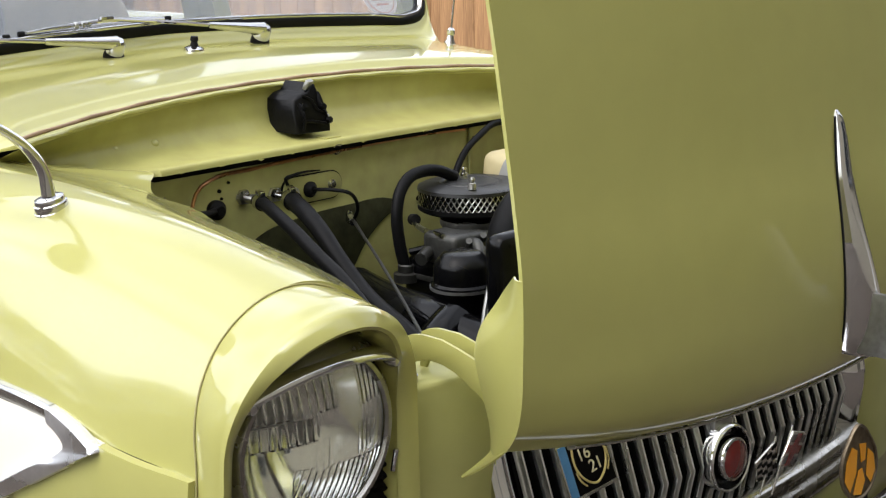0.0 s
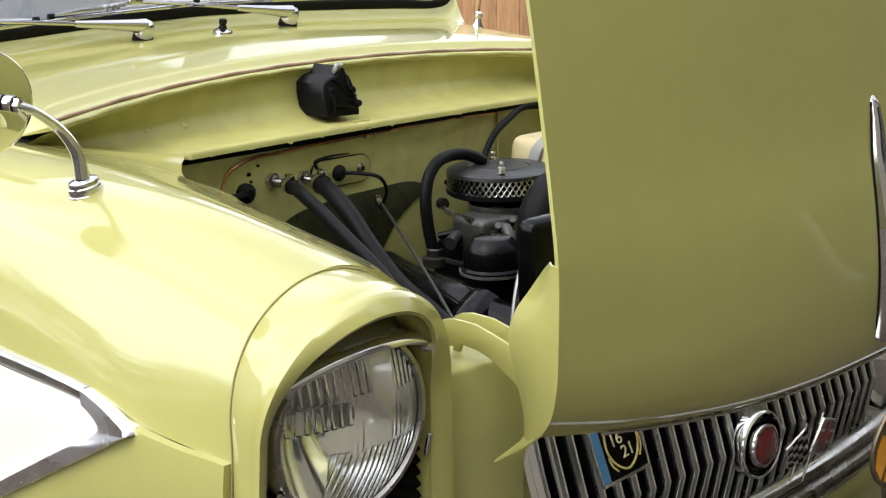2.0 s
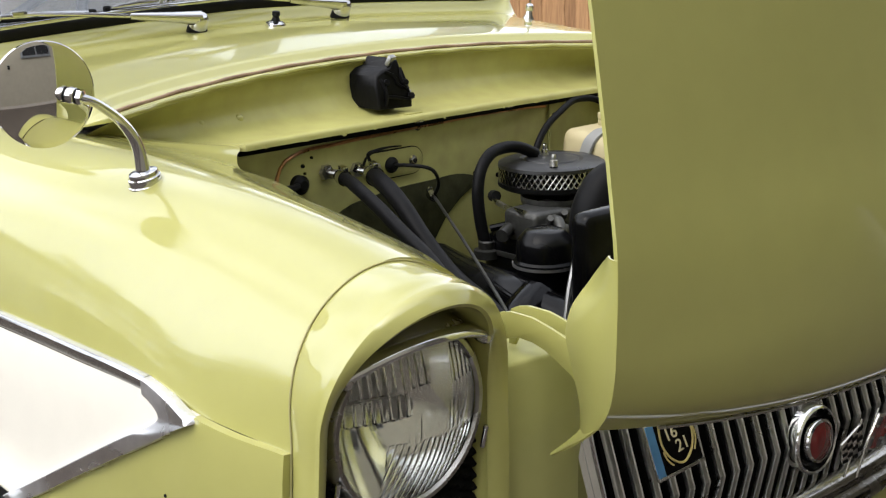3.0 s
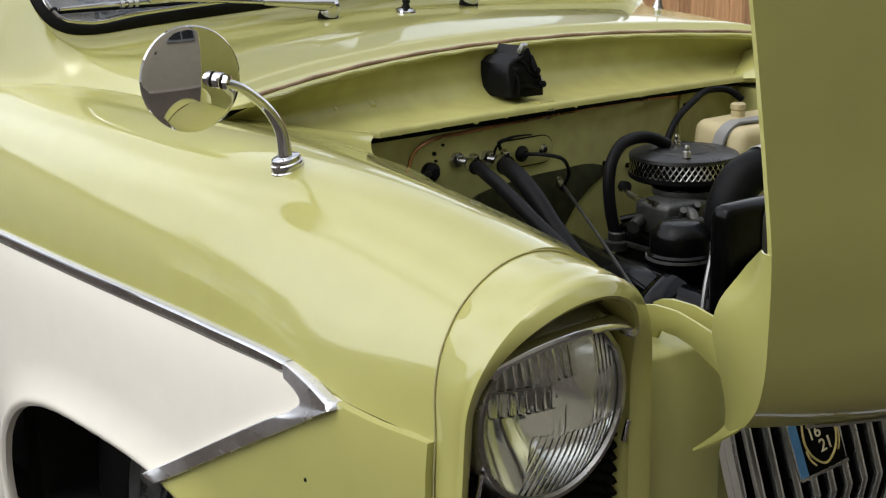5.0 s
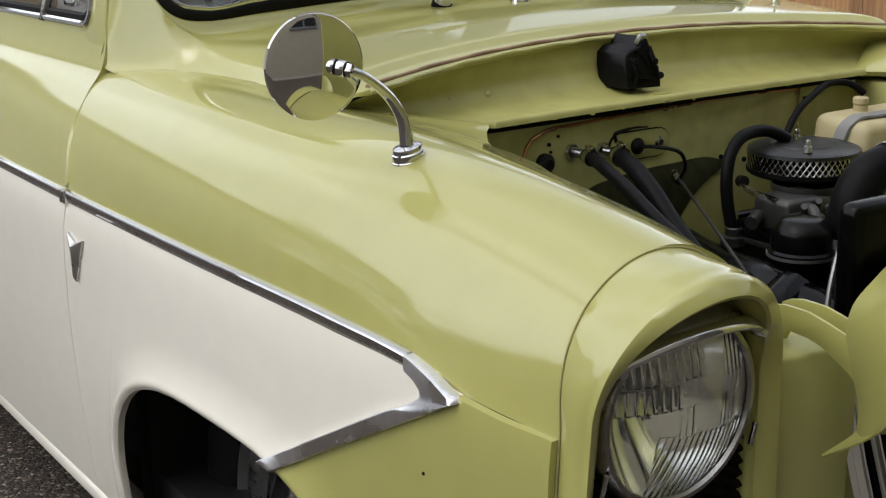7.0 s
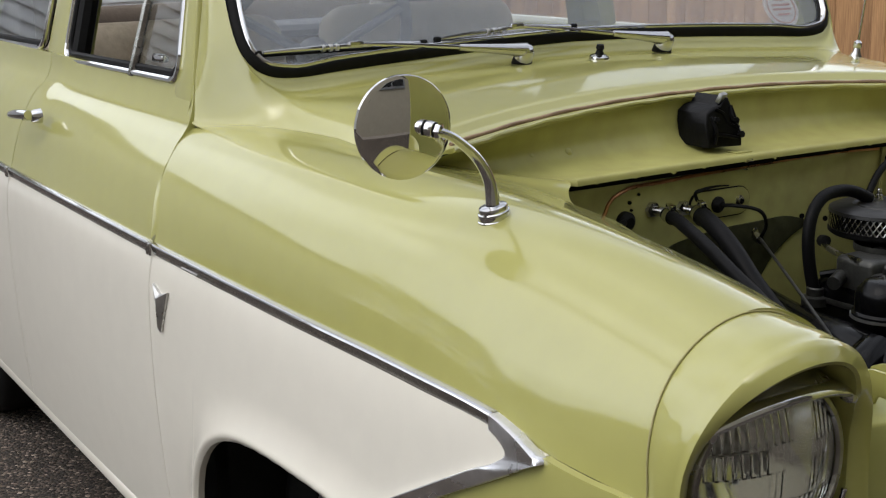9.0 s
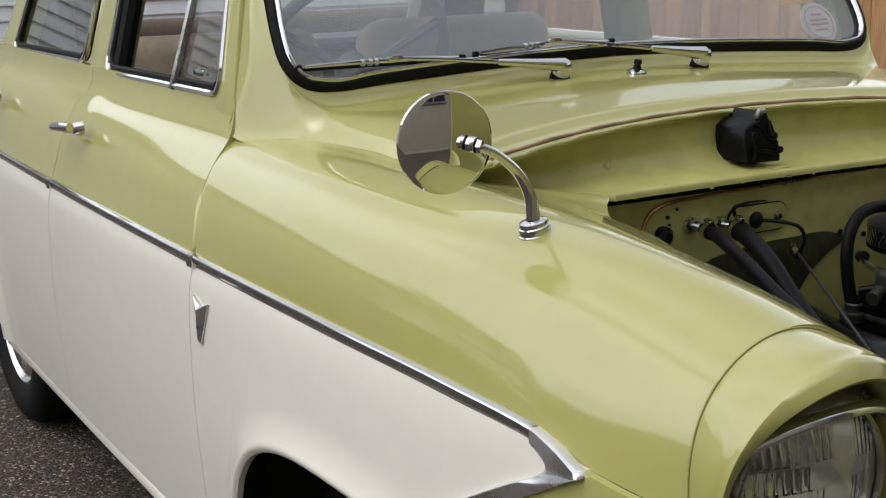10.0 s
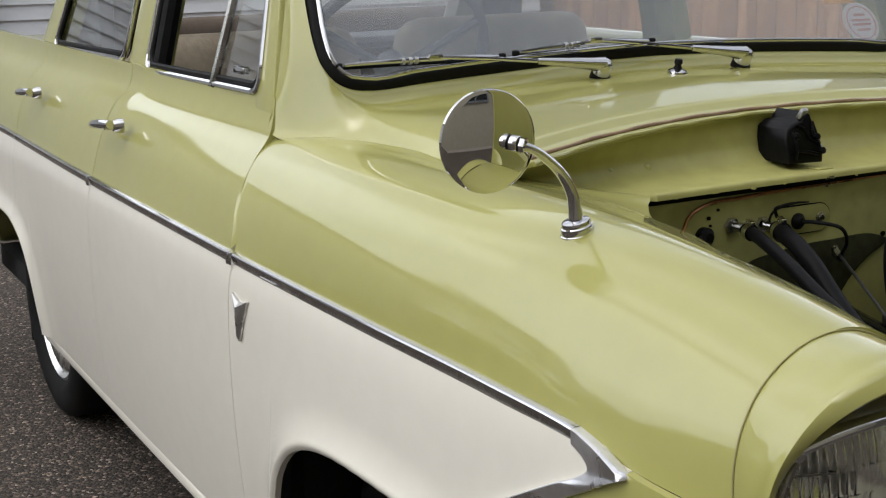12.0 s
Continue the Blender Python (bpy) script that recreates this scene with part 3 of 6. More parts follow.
def cowl():
    """Scuttle and screen pillar as one pressing: from the bonnet flange, wing and door edge up to the screen rubber."""
    sk = np.array([0, 0.12, 0.25, 0.34, 0.40, 0.45, 0.49, 0.55, 0.62, 0.68, 0.73, 0.78, 0.84, 0.91, 1.0])
    rim = [tuple(seal_line(np.array(y))) for y in (0.0, -0.15, -0.30, -0.40, -0.47, -0.512)]
    rim += [(-0.712, -0.548, 0.864), (-0.80, -0.574, 0.8605), (-0.94, -0.620, 0.8625), (-1.05, -0.650, 0.8625)]
    rim += [(-1.140 - 0.262 * (z - 0.868), -0.650 + 0.24 * (z - 0.92) - d, z) for z, d in ((0.875, 0.008), (0.925, 0.003), (1.03, 0), (1.16, 0), (1.36, 0))]
    top = [(0.0, 0.9545), (-0.17, 0.9510), (-0.33, 0.9440), (-0.44, 0.9380), (-0.500, 0.9350), (-0.530, 0.9345), (-0.550, 0.9350), (-0.570, 0.9395), (-0.588, 0.9500), (-0.599, 0.9650), (-0.606, 0.985), (-0.608, 1.02), (-0.601, 1.09), (-0.580, 1.19), (-0.525, 1.325)]
    sag = [(0, 0, 0.002)] * 5 + [(0, 0, 0.0), (0, 0, -0.002), (0, 0, -0.002), (0, 0, -0.001), (0, 0, 0), (0.003, -0.002, 0), (0.006, -0.004, 0), (0.008, -0.007, 0), (0.010, -0.008, 0), (0.010, -0.008, 0)]
    q = np.concatenate([np.linspace(0, 0.40, 40), np.linspace(0.41, 1, 70)])
    F = spl(sk, rim, q)
    B = spl(sk, [(screen_x(z) + 0.002, y, z) for y, z in top], q)
    S = spl(sk, sag, q)
    f = (1 - smooth(0.40, 0.53, q))[:, None]
    K = B + np.array([0.022, 0, -0.0215]) * (1 - 0.75 * smooth(0.45, 0.75, q))[:, None]
    rows = [F + np.array([0.013, 0, -0.010]) * f, F + np.array([0.014, 0, -0.003]) * f, F + np.array([0.011, 0, 0.0]) * f, F + np.array([-0.015, 0, 0.003]) * f,
            F + np.array([-0.019, 0, 0.005]) * f, F + np.array([-0.026, 0, 0.0115]) * f, F + np.array([-0.031, 0, 0.0142]) * f, F + np.array([-0.038, 0, 0.0155]) * f]
    G = rows[-1]
    base = smooth(0.44, 0.58, q) * (1 - smooth(0.66, 0.80, q))
    for w in np.linspace(0.04, 1, 24):
        h = (w ** (1 - 0.42 * base))[:, None]
        v = w ** (1 + 1.2 * base)
        row = G * (1 - h) + K * h + S * (4 * w * (1 - w))
        row[:, 2] = G[:, 2] * (1 - v) + K[:, 2] * v + S[:, 2] * (4 * w * (1 - w))
        rows.append(row)
    for w, v in ((0.35, 0.12), (0.65, 0.36), (0.85, 0.66), (1.0, 1.0)):
        rows.append(np.stack([K[:, 0] * (1 - w) + B[:, 0] * w, K[:, 1] * (1 - w) + B[:, 1] * w, K[:, 2] * (1 - v) + B[:, 2] * v], axis=1))
    rows.append(B + np.array([-0.02, 0, 0.006]))
    P = np.stack(rows, axis=1)
    for _ in range(14):
        P[36:-2, 9:30] = 0.5 * P[36:-2, 9:30] + 0.125 * (P[35:-3, 9:30] + P[37:-1, 9:30] + P[36:-2, 8:29] + P[36:-2, 10:31])
    M = P[::-1] * np.array([1, -1, 1])
    return grid(np.concatenate([M[:-1], P]))


part("scuttle_panel", cowl(), GREEN, car, "green scuttle panel and screen pillars", sharp=60)
bead = seal_line(np.linspace(-0.50, 0.50, 34))
wob = [tuple(p + np.array([0.007, 0, 0.0022 + 0.0007 * math.sin(i * 1.9)])) for i, p in enumerate(bead)]
part("seal_strip", tube(wob, 0.0029, 8, 120), SEAL, car, "perished brown rubber bonnet seal")
wob = [tuple(p + np.array([0.014, 0, -0.004 + 0.0009 * math.sin(i * 2.3)])) for i, p in enumerate(bead)]
part("seal_backing", tube(wob, 0.0032, 8, 120), GREEN, car)


def gutter():
    y = np.linspace(-0.545, 0.545, 90)
    top = seal_line(y) + np.array([0.010, 0, -0.008])
    foot = np.stack([-0.738 + 0.06 * y**2, y, 0.830 + 0.02 * y**2], axis=-1)
    front = np.stack([np.where(y < -0.333, -0.652 - 0.6 * (-y - 0.333), -0.648 + 0.07 * y**2), y, 0.8205 + 0 * y], axis=-1)
    inw = (np.array([-0.007, 0, 0]) * (1 - smooth(0.44, 0.56, np.where(y > 0, y - 0.06, -y)))[:, None])
    rows = [top, top * 0.6 + foot * 0.4 + inw, top * 0.25 + foot * 0.75 + inw, foot + np.array([0.006, 0, -0.001]), front + np.array([-0.012, 0, 0.0]), front, front + np.array([0.004, 0, -0.009])]
    R = np.stack(rows)
    k, q = np.array([0, 0.24, 0.40, 0.54, 0.9, 0.95, 1.0]), np.linspace(0, 1, 60)
    return grid(np.stack([spl(k, R[:, i], q) for i in range(len(y))]))


GUTTER = mat("grimy_green_paint", (0.40, 0.39, 0.130), 0.5, coat=0.2, vary=0.05, scale=22, bump=0.03, bump_scale=50, dark=(0.30, 0.275, 0.095), spec=0.2)
part("bonnet_gutter", gutter(), GUTTER, car, "green rain gutter behind the engine bay")
for x, y, z in ((-0.741, -0.331, 0.8370), (-0.742, -0.266, 0.8362)):
    part("rivet", lathe([(0.0, 0.009), (0.004, 0.008), (0.0075, 0.004), (0.0085, -0.01)], facing((x, y, z), (1, 0, 0.3)), 14), GREEN, car)

# firewall and engine bay
part("firewall", block(-0.70, -0.668, -0.60, 0.60, 0.35, 0.808, 0.002), GREEN_BAY, car, "green painted engine bulkhead")
part("inner_wing", block(-0.68, -0.03, -0.52, -0.47, 0.3, 0.735, 0.004), GREEN_BAY, car)
part("inner_wing", block(-0.68, -0.03, 0.42, 0.47, 0.3, 0.80, 0.004), GREEN_BAY, car)
part("bay_floor", block(-0.68, 0.0, -0.47, 0.42, 0.3, 0.33), UNDER, car)

# bonnet standing upright on its front hinges
def bonnet_lines():
    def line(z, zs, xc, xe, ye, pw, n=60):
        w = np.linspace(-1, 1, n)
        return np.stack([xc - (xc - xe) * np.abs(w) ** pw, ye * w, z + (zs - z) * w**2], axis=1)
    return [line(0.628, 0.664, 0.150, 0.097, 0.456, 2.6), line(0.637, 0.672, 0.162, 0.104, 0.458, 2.8), line(0.651, 0.684, 0.169, 0.114, 0.463, 3.0), line(0.70, 0.713, 0.177, 0.126, 0.468, 3.0),
            line(0.76, 0.765, 0.178, 0.131, 0.470, 2.6), line(0.83, 0.832, 0.170, 0.131, 0.470, 2.4), line(0.89, 0.89, 0.158, 0.124, 0.470, 2.3),
            line(0.972, 0.972, 0.146, 0.113, 0.471, 2.2), line(1.04, 1.04, 0.136, 0.103, 0.472, 2.2), line(1.20, 1.20, 0.105, 0.074, 0.476, 2.2), line(1.37, 1.37, 0.06, 0.03, 0.47, 2.2)]


BON = bonnet_lines()
bonnet = new("bonnet")
bonnet.parent = car
tagged(bonnet, "green bonnet standing open, hinged at the front")
bm = grid(across(BON, 90))
part("skin", fold(bm, 0.006, lambda c: (-1, -0.35 * np.sign(c.y), 0) if c.z > 0.66 else (-1, 0, 0.1)), GREEN, bonnet)


def cheek(sign):
    edge = curve([BON[i][0] for i in (0, 2, 3, 4, 5)], 30)
    back = curve([(0.052, -0.432, 0.632), (0.060, -0.438, 0.668), (0.050, -0.44, 0.712), (0.043, -0.44, 0.742), (0.048, -0.44, 0.763), (0.072, -0.44, 0.797), (0.112, -0.46, 0.832)], 30)
    P = np.stack([edge * (1 - w) + back * w + np.array([0, -0.004 * math.sin(w * math.pi), 0]) for w in np.linspace(0, 1, 10)], axis=1)
    bm = thick(grid(P), 0.0016)
    return bm if sign < 0 else mirrored(bm)


def ear(sign):
    a = curve([(0.098, -0.4565, 0.667), (0.086, -0.455, 0.6565), (0.066, -0.452, 0.6415), (0.033, -0.450, 0.6190)], 24)
    b = curve([(0.082, -0.449, 0.661), (0.072, -0.446, 0.651), (0.056, -0.445, 0.6375), (0.0325, -0.4495, 0.6198)], 24)
    c = curve([(0.060, -0.436, 0.652), (0.054, -0.436, 0.644), (0.044, -0.439, 0.6335), (0.032, -0.449, 0.6206)], 24)
    bm = thick(grid(across([a, b, c], 8)), 0.002)
    return bm if sign < 0 else mirrored(bm)


def hinge_arm(y, shift, sign):
    out = [(-0.056, 0.720), (-0.053, 0.738), (-0.043, 0.743), (-0.029, 0.746), (-0.001, 0.746), (0.023, 0.741), (0.045, 0.735), (0.072, 0.724), (0.096, 0.706), (0.092, 0.690),
           (0.062, 0.690), (0.049, 0.701), (0.033, 0.709), (0.017, 0.717), (0.001, 0.721), (-0.020, 0.722), (-0.041, 0.715), (-0.048, 0.700), (-0.056, 0.700)]
    out = [(x + shift, z) for x, z in out]
    bm = plate([(x, z) for x, z in out], 0.003, 0.0008, Matrix.Translation((0, y, 0)) @ Matrix.Rotation(math.pi / 2, 4, "X"))
    return bm if sign < 0 else mirrored(bm)


for s in (-1, 1):
    part("side_flange", cheek(s), GREEN, bonnet)
    part("nose_ear", ear(s), GREEN, bonnet)
    part("hinge_arm", hinge_arm(-0.437, 0.0, s), GREEN, bonnet)
    part("hinge_arm", hinge_arm(-0.412, -0.001, s), GREEN, bonnet)
part("edge_strip", tube([tuple(p + np.array([0.004, 0, 0.0])) for p in BON[0][4:-4:4]], 0.0019, 8, 80), CHROME_WORN, bonnet, "thin bright bead along the nose edge")
# ornament: a spear that widens into a finned foot
zs = np.array([0.928, 0.922, 0.907, 0.867, 0.81, 0.776, 0.72, 0.685, 0.66])
left = [0.004, 0.000, -0.002, -0.008, -0.009, -0.008, -0.004, 0.001, 0.006]
right = [0.009, 0.0120, 0.0145, 0.015, 0.019, 0.024, 0.036, 0.046, 0.056]
lift = [0.001, 0.006, 0.009, 0.012, 0.018, 0.024, 0.034, 0.040, 0.044]
skin = np.interp(zs, [0.64, 0.70, 0.76, 0.83, 0.89, 0.93], [0.164, 0.178, 0.178, 0.170, 0.158, 0.152])
rows = []
for z, x, a, b, h in zip(zs, skin, left, right, lift):
    rows.append(np.array([(x - 0.004, a, z), (x + h * 0.5, a + (b - a) * 0.06, z), (x + h * 0.93, a + (b - a) * 0.36, z), (x + h, a + (b - a) * 0.52, z), (x + h * 0.86, a + (b - a) * 0.66, z), (x + h * 0.5, a + (b - a) * 0.92, z), (x - 0.004, b, z)]))
bm = grid(across(rows, 40))
bmesh.ops.holes_fill(bm, edges=[e for e in bm.edges if e.is_boundary])
part("ornament", bm, CHROME, bonnet, "chrome spear bonnet ornament")
# Black strip that draws the shadow gap along the spear's left edge.
part("ornament_gasket", grid(across([np.array([(x + 0.0012, a - 0.0024, z), (x + 0.0020, a - 0.0012, z), (x + 0.0020, a + 0.002, z)]) for z, x, a in zip(zs[1:], skin[1:], left[1:])], 30)), RUBBER, bonnet, "thin black strip for the shadow gap")
bm = plate([(0.0, 0.0), (0.05, 0.0), (0.10, 0.05), (0.105, 0.16), (0.085, 0.15), (0.052, 0.082), (0.040, 0.07), (0.012, 0.07)], 0.006, 0.0003, Matrix.Translation((0.190, 0.012, 0.665)) @ Matrix.Rotation(math.pi / 2, 4, "X"))
part("ornament_fin", bm, STEEL, bonnet)

# doors, sills, rear body
def door_upper(x0, x1, nx=40):
    xs = np.linspace(x0, x1, nx)
    rows = []
    rear = ((-0.664, 0.925), (-0.667, 0.903), (-0.675, 0.881), (-0.704, 0.851), (-0.730, 0.805), (-0.748, 0.755))
    front = ((-0.6535, 0.925), (-0.6605, 0.898), (-0.673, 0.870), (-0.700, 0.838), (-0.728, 0.800), (-0.748, 0.745))
    f = (np.clip((xs + 1.80) / 0.70, 0, 1) ** 0.5)[:, None]
    for p, q in zip(rear, front):
        yz = np.array(p) * (1 - f) + np.array(q) * f
        rows.append(np.column_stack([xs, yz]))
    rows.append(np.array([(x, side_y(x, 0.70), 0.703) for x in xs]))
    P = across(rows, 40)
    P[..., 0] -= shut_skew(P[..., 2]) * smooth(-1.45, XR, P[..., 0])
    return fold(grid(P), 0.012, (0, 1, 0))


def door_lower(x0, x1):
    return side_panel(x0, x1, 50, top=0.703)


for name, x0, x1 in (("front_door", -1.881, -1.0848), ("rear_door", -2.615, -1.8832)):
    d = new(name)
    d.parent = car
    tagged(d, "green over cream car door, closed")
    part("upper_panel", door_upper(x0, x1), GREEN, d)
    part("lower_panel", door_lower(x0, x1), CREAM, d)
part("rear_wing", door_upper(-3.30, -2.6172), GREEN, car)
part("rear_wing_lower", side_panel(-3.30, -2.6172, 70, top=0.703), CREAM, car)
part("sill", block(-2.50, -0.965, side_y(-1.6, 0.246) + 0.002, -0.60, 0.218, 0.2425, 0.006, 3), CREAM, car, "cream sill flange below the doors")
part("far_side", block(-3.3, -1.17, 0.60, 0.755, 0.24, 0.915, 0.05, 4), GREEN, car)
part("tail", block(-3.38, -3.28, -0.72, 0.755, 0.3, 0.90, 0.04, 4), GREEN, car)
part("cabin_floor", block(-3.3, -0.70, -0.70, 0.62, 0.24, 0.30), UNDER, car)

# trim mouldings
def moulding(pts, w, d, n=None):
    """A half-round bead along a side line; w high, d proud."""
    C = np.asarray(pts)
    prof = [(-w / 2, 0.002), (-w / 2, -d * 0.25), (-w * 0.45, -d * 0.40), (-w * 0.41, -d * 0.40), (-w * 0.36, -d * 0.46), (w * 0.26, -d * 0.95), (w * 0.34, -d), (w * 0.42, -d * 0.90), (w / 2, -d * 0.45), (w / 2, 0.002)]
    return grid(np.stack([C + np.array([0, y, z]) for z, y in prof], axis=1))


def trim_run(x0, x1, n=60):
    xs = np.linspace(x0, x1, n)
    return [(x, side_y(x, 0.703) if x < XR else trim_line(x)[1], 0.703 if x < XR else trim_line(x)[2]) for x in xs]


part("side_trim", moulding(trim_run(-1.079, -0.228), 0.018, 0.008), CHROME, car, "chrome side moulding with a dark groove")
part("side_trim", moulding(trim_run(-1.878, -1.089), 0.018, 0.008), CHROME, car)
part("side_trim", moulding(trim_run(-2.612, -1.886), 0.018, 0.008), CHROME, car)
part("side_trim", moulding(trim_run(-3.28, -2.620), 0.018, 0.008), CHROME, car)
for x in (-1.079, -1.089, -1.878, -1.886):
    part("trim_end", block(x - 0.004, x + 0.004, side_y(x, 0.703) - 0.010, side_y(x, 0.703), 0.693, 0.713, 0.002), CHROME, car)


def arrowhead():
    """One bent strip: along the top to the point, then back down the lower edge."""
    outer = [(-0.228, 0.7035), (-0.205, 0.6985), (-0.178, 0.6918), (-0.156, 0.6862), (-0.1475, 0.6832), (-0.1455, 0.6800), (-0.152, 0.6765), (-0.20, 0.6500), (-0.27, 0.6120), (-0.35, 0.5685), (-0.448, 0.5130)]
    inner = [(-0.2285, 0.6865), (-0.217, 0.6830), (-0.206, 0.6775), (-0.2015, 0.6725), (-0.2015, 0.6700), (-0.2035, 0.6675), (-0.210, 0.6630), (-0.245, 0.6450), (-0.297, 0.6165), (-0.37, 0.5760), (-0.470, 0.5200)]
    a, b = curve([(x, 0, z) for x, z in outer], 110), spl(chord([(x, 0, z) for x, z in outer]), [(x, 0, z) for x, z in inner], np.linspace(0, 1, 110))
    turn = smooth(0.24, 0.34, np.linspace(0, 1, 110))
    rows = []
    for w, up, low in ((0, -0.4, -0.4), (0, 0.5, 0.35), (0.025, 0.85, 0.60), (0.055, 1.0, 0.72), (0.12, 0.98, 0.76), (0.5, 0.76, 0.86), (0.9, 0.50, 0.98), (0.96, 0.42, 0.90), (1.0, 0.3, 0.5), (1.0, -0.4, -0.4)):
        p = a * (1 - w) + b * w
        d = up * (1 - turn) + low * turn
        rows.append([(x, side_y(x, z) - 0.009 * h, z) for (x, _, z), h in zip(p, d)])
    return grid(np.transpose(np.array(rows), (1, 0, 2)))


part("arrow_flash", arrowhead(), mat("soft_chrome", (0.80, 0.80, 0.82), 0.2, metal=1.0, vary=0.08, scale=90, bump=0.03, bump_scale=120, rough_vary=0.3), car, "chrome arrowhead flash between the two colours")


def vee():
    """A tapering V with a ridge down its middle and a notch in the top."""
    bm = bmesh.new()
    rim = [(-1.062, 0.656), (-1.034, 0.6465), (-1.005, 0.654), (-1.032, 0.590), (-1.041, 0.592)]
    foot = [bm.verts.new((x, side_y(x, z) + 0.001, z)) for x, z in rim]
    lip = [bm.verts.new((x, side_y(x, z) - 0.004, z)) for x, z in rim]
    ridge = [bm.verts.new((x, side_y(x, z) - h, z)) for x, z, h in ((-1.036, 0.640, 0.009), (-1.037, 0.598, 0.007))]
    for i in range(5):
        j = (i + 1) % 5
        bm.faces.new((foot[i], foot[j], lip[j], lip[i]))
    for f in ((lip[0], lip[1], ridge[0]), (lip[1], lip[2], ridge[0]), (lip[2], lip[3], ridge[1], ridge[0]), (lip[3], lip[4], ridge[1]), (lip[4], lip[0], ridge[0], ridge[1])):
        bm.faces.new(f)
    return bm


part("vee_emblem", vee(), CHROME_WORN, car, "small chrome V emblem", sharp=12)
part("panel_chip", lathe([(0.0, 0.001), (0.0018, 0.0008), (0.0022, -0.002)], facing((-0.194, side_y(-0.194, 0.596) - 0.0002, 0.596), (0, -1, 0)), 8), BLACK_MATT, car)

# door handles
def handle(x, parent):
    h = new("door_handle")
    h.parent = parent
    y = -0.740
    part("rose", lathe([(0.0, 0.016), (0.010, 0.014), (0.013, 0.006), (0.014, -0.004)], facing((x + 0.052, y, 0.826), (0, -1, 0)), 20), CHROME, h)
    part("grip", tube([(x + 0.062, y - 0.022, 0.831), (x + 0.02, y - 0.028, 0.828), (x - 0.05, y - 0.026, 0.820), (x - 0.075, y - 0.02, 0.816)], [0.008, 0.0095, 0.007, 0.008], 12), CHROME, h)
    part("stub", lathe([(0.0, 0.03), (0.006, 0.03), (0.008, 0.0)], facing((x + 0.052, y, 0.826), (0, -1, 0)), 12), CHROME, h)
    tagged(h, "chrome pull handle")


doors = {o.name: o for o in car.children}
handle(-1.775, car)
handle(-2.46, car)

# cabin: pillars, roof, windows
def lean(x, z, y0=-0.655):
    """Body side above the waist, leaning in."""
    return (x, y0 + 0.24 * (z - 0.92), z)


def pillar(x0b, x1b, x0t, x1t, y0=-0.655, z0=0.885, z1=1.37, depth=0.05):
    rows = []
    for w in np.linspace(0, 1, 14):
        z, a, b = z0 + (z1 - z0) * w, x0b + (x0t - x0b) * w, x1b + (x1t - x1b) * w
        ya = lean(a, z, y0)[1] + 0.006 * (1 - float(smooth(z0, z0 + 0.045, z)))
        rows.append([(a, ya + depth, z), (a, ya + 0.006, z), (a + 0.004, ya + 0.001, z), (a + 0.010, ya, z), (b - 0.010, ya, z), (b - 0.004, ya + 0.001, z), (b, ya + 0.006, z), (b, ya + depth, z)])
    return grid(np.array(rows))


part("door_frame", pillar(-1.220, -1.1385, -1.33, -1.285, -0.6565, z0=0.870), GREEN, car)
part("centre_pillar", pillar(-1.955, -1.812, -1.90, -1.785), GREEN, car)
part("rear_pillar", pillar(-2.75, -2.585, -2.42, -2.32), GREEN, car)
part("door_shut_line", pillar(-1.146, -1.134, -1.288, -1.277, -0.642, z0=0.86), BLACK_MATT, car)
for s in (1,):
    part("far_pillar", mirrored(pillar(-1.22, -1.13, -1.33, -1.24)), GREEN, car)
    part("far_pillar", mirrored(pillar(-1.93, -1.80, -1.90, -1.785)), GREEN, car)
    part("far_pillar", mirrored(pillar(-2.75, -2.585, -2.42, -2.32)), GREEN, car)


def roof():
    rows = []
    for x, z, hw in ((-1.33, 1.355, 0.50), (-1.36, 1.395, 0.52), (-1.5, 1.425, 0.55), (-1.9, 1.44, 0.56), (-2.2, 1.41, 0.55), (-2.35, 1.36, 0.53), (-2.42, 1.32, 0.52)):
        w = np.linspace(-1, 1, 40)
        rows.append(np.stack([np.full(40, x), hw * w, z - 0.05 * w**2 - 0.04 * np.abs(w) ** 8], axis=1))
    return thick(grid(across(rows, 24)), 0.02)


part("roof", roof(), GREEN, car, "green roof")
part("roof_lining", block(-2.4, -1.36, -0.50, 0.50, 1.33, 1.345, 0.004), HEADLIN, car)


half = [(0.0, 0.957), (-0.25, 0.950), (-0.45, 0.940), (-0.54, 0.934), (-0.582, 0.945), (-0.603, 0.972), (-0.607, 1.01), (-0.602, 1.06), (-0.57, 1.22), (-0.535, 1.31), (-0.48, 1.345), (-0.3, 1.36), (0.0, 1.366)]
loop = curve([(0, y, z) for y, z in half], 70)
loop = np.concatenate([loop, loop[-2:0:-1] * np.array([1, -1, 1])])
loop[:, 0] = screen_x(loop[:, 2])


def ring(P, w0, d0, w1, d1, steps):
    """A band round a closed loop: from w0 inside to w1 inside, raised d."""
    cen = P.mean(axis=0)
    nrm = np.array([0.857, 0, 0.515])
    T = np.roll(P, -1, axis=0) - np.roll(P, 1, axis=0)
    inn = np.cross(nrm, T)
    inn /= np.linalg.norm(inn, axis=1)[:, None]
    if np.dot(inn[0], cen - P[0]) < 0:
        inn = -inn
    rows = []
    for q in np.linspace(0, 1, steps):
        rows.append(P + inn * (w0 + (w1 - w0) * q) + nrm * (d0 + (d1 - d0) * math.sin(q * math.pi)))
    R = np.stack(rows, axis=1)
    return grid(np.concatenate([R, R[:1]]))


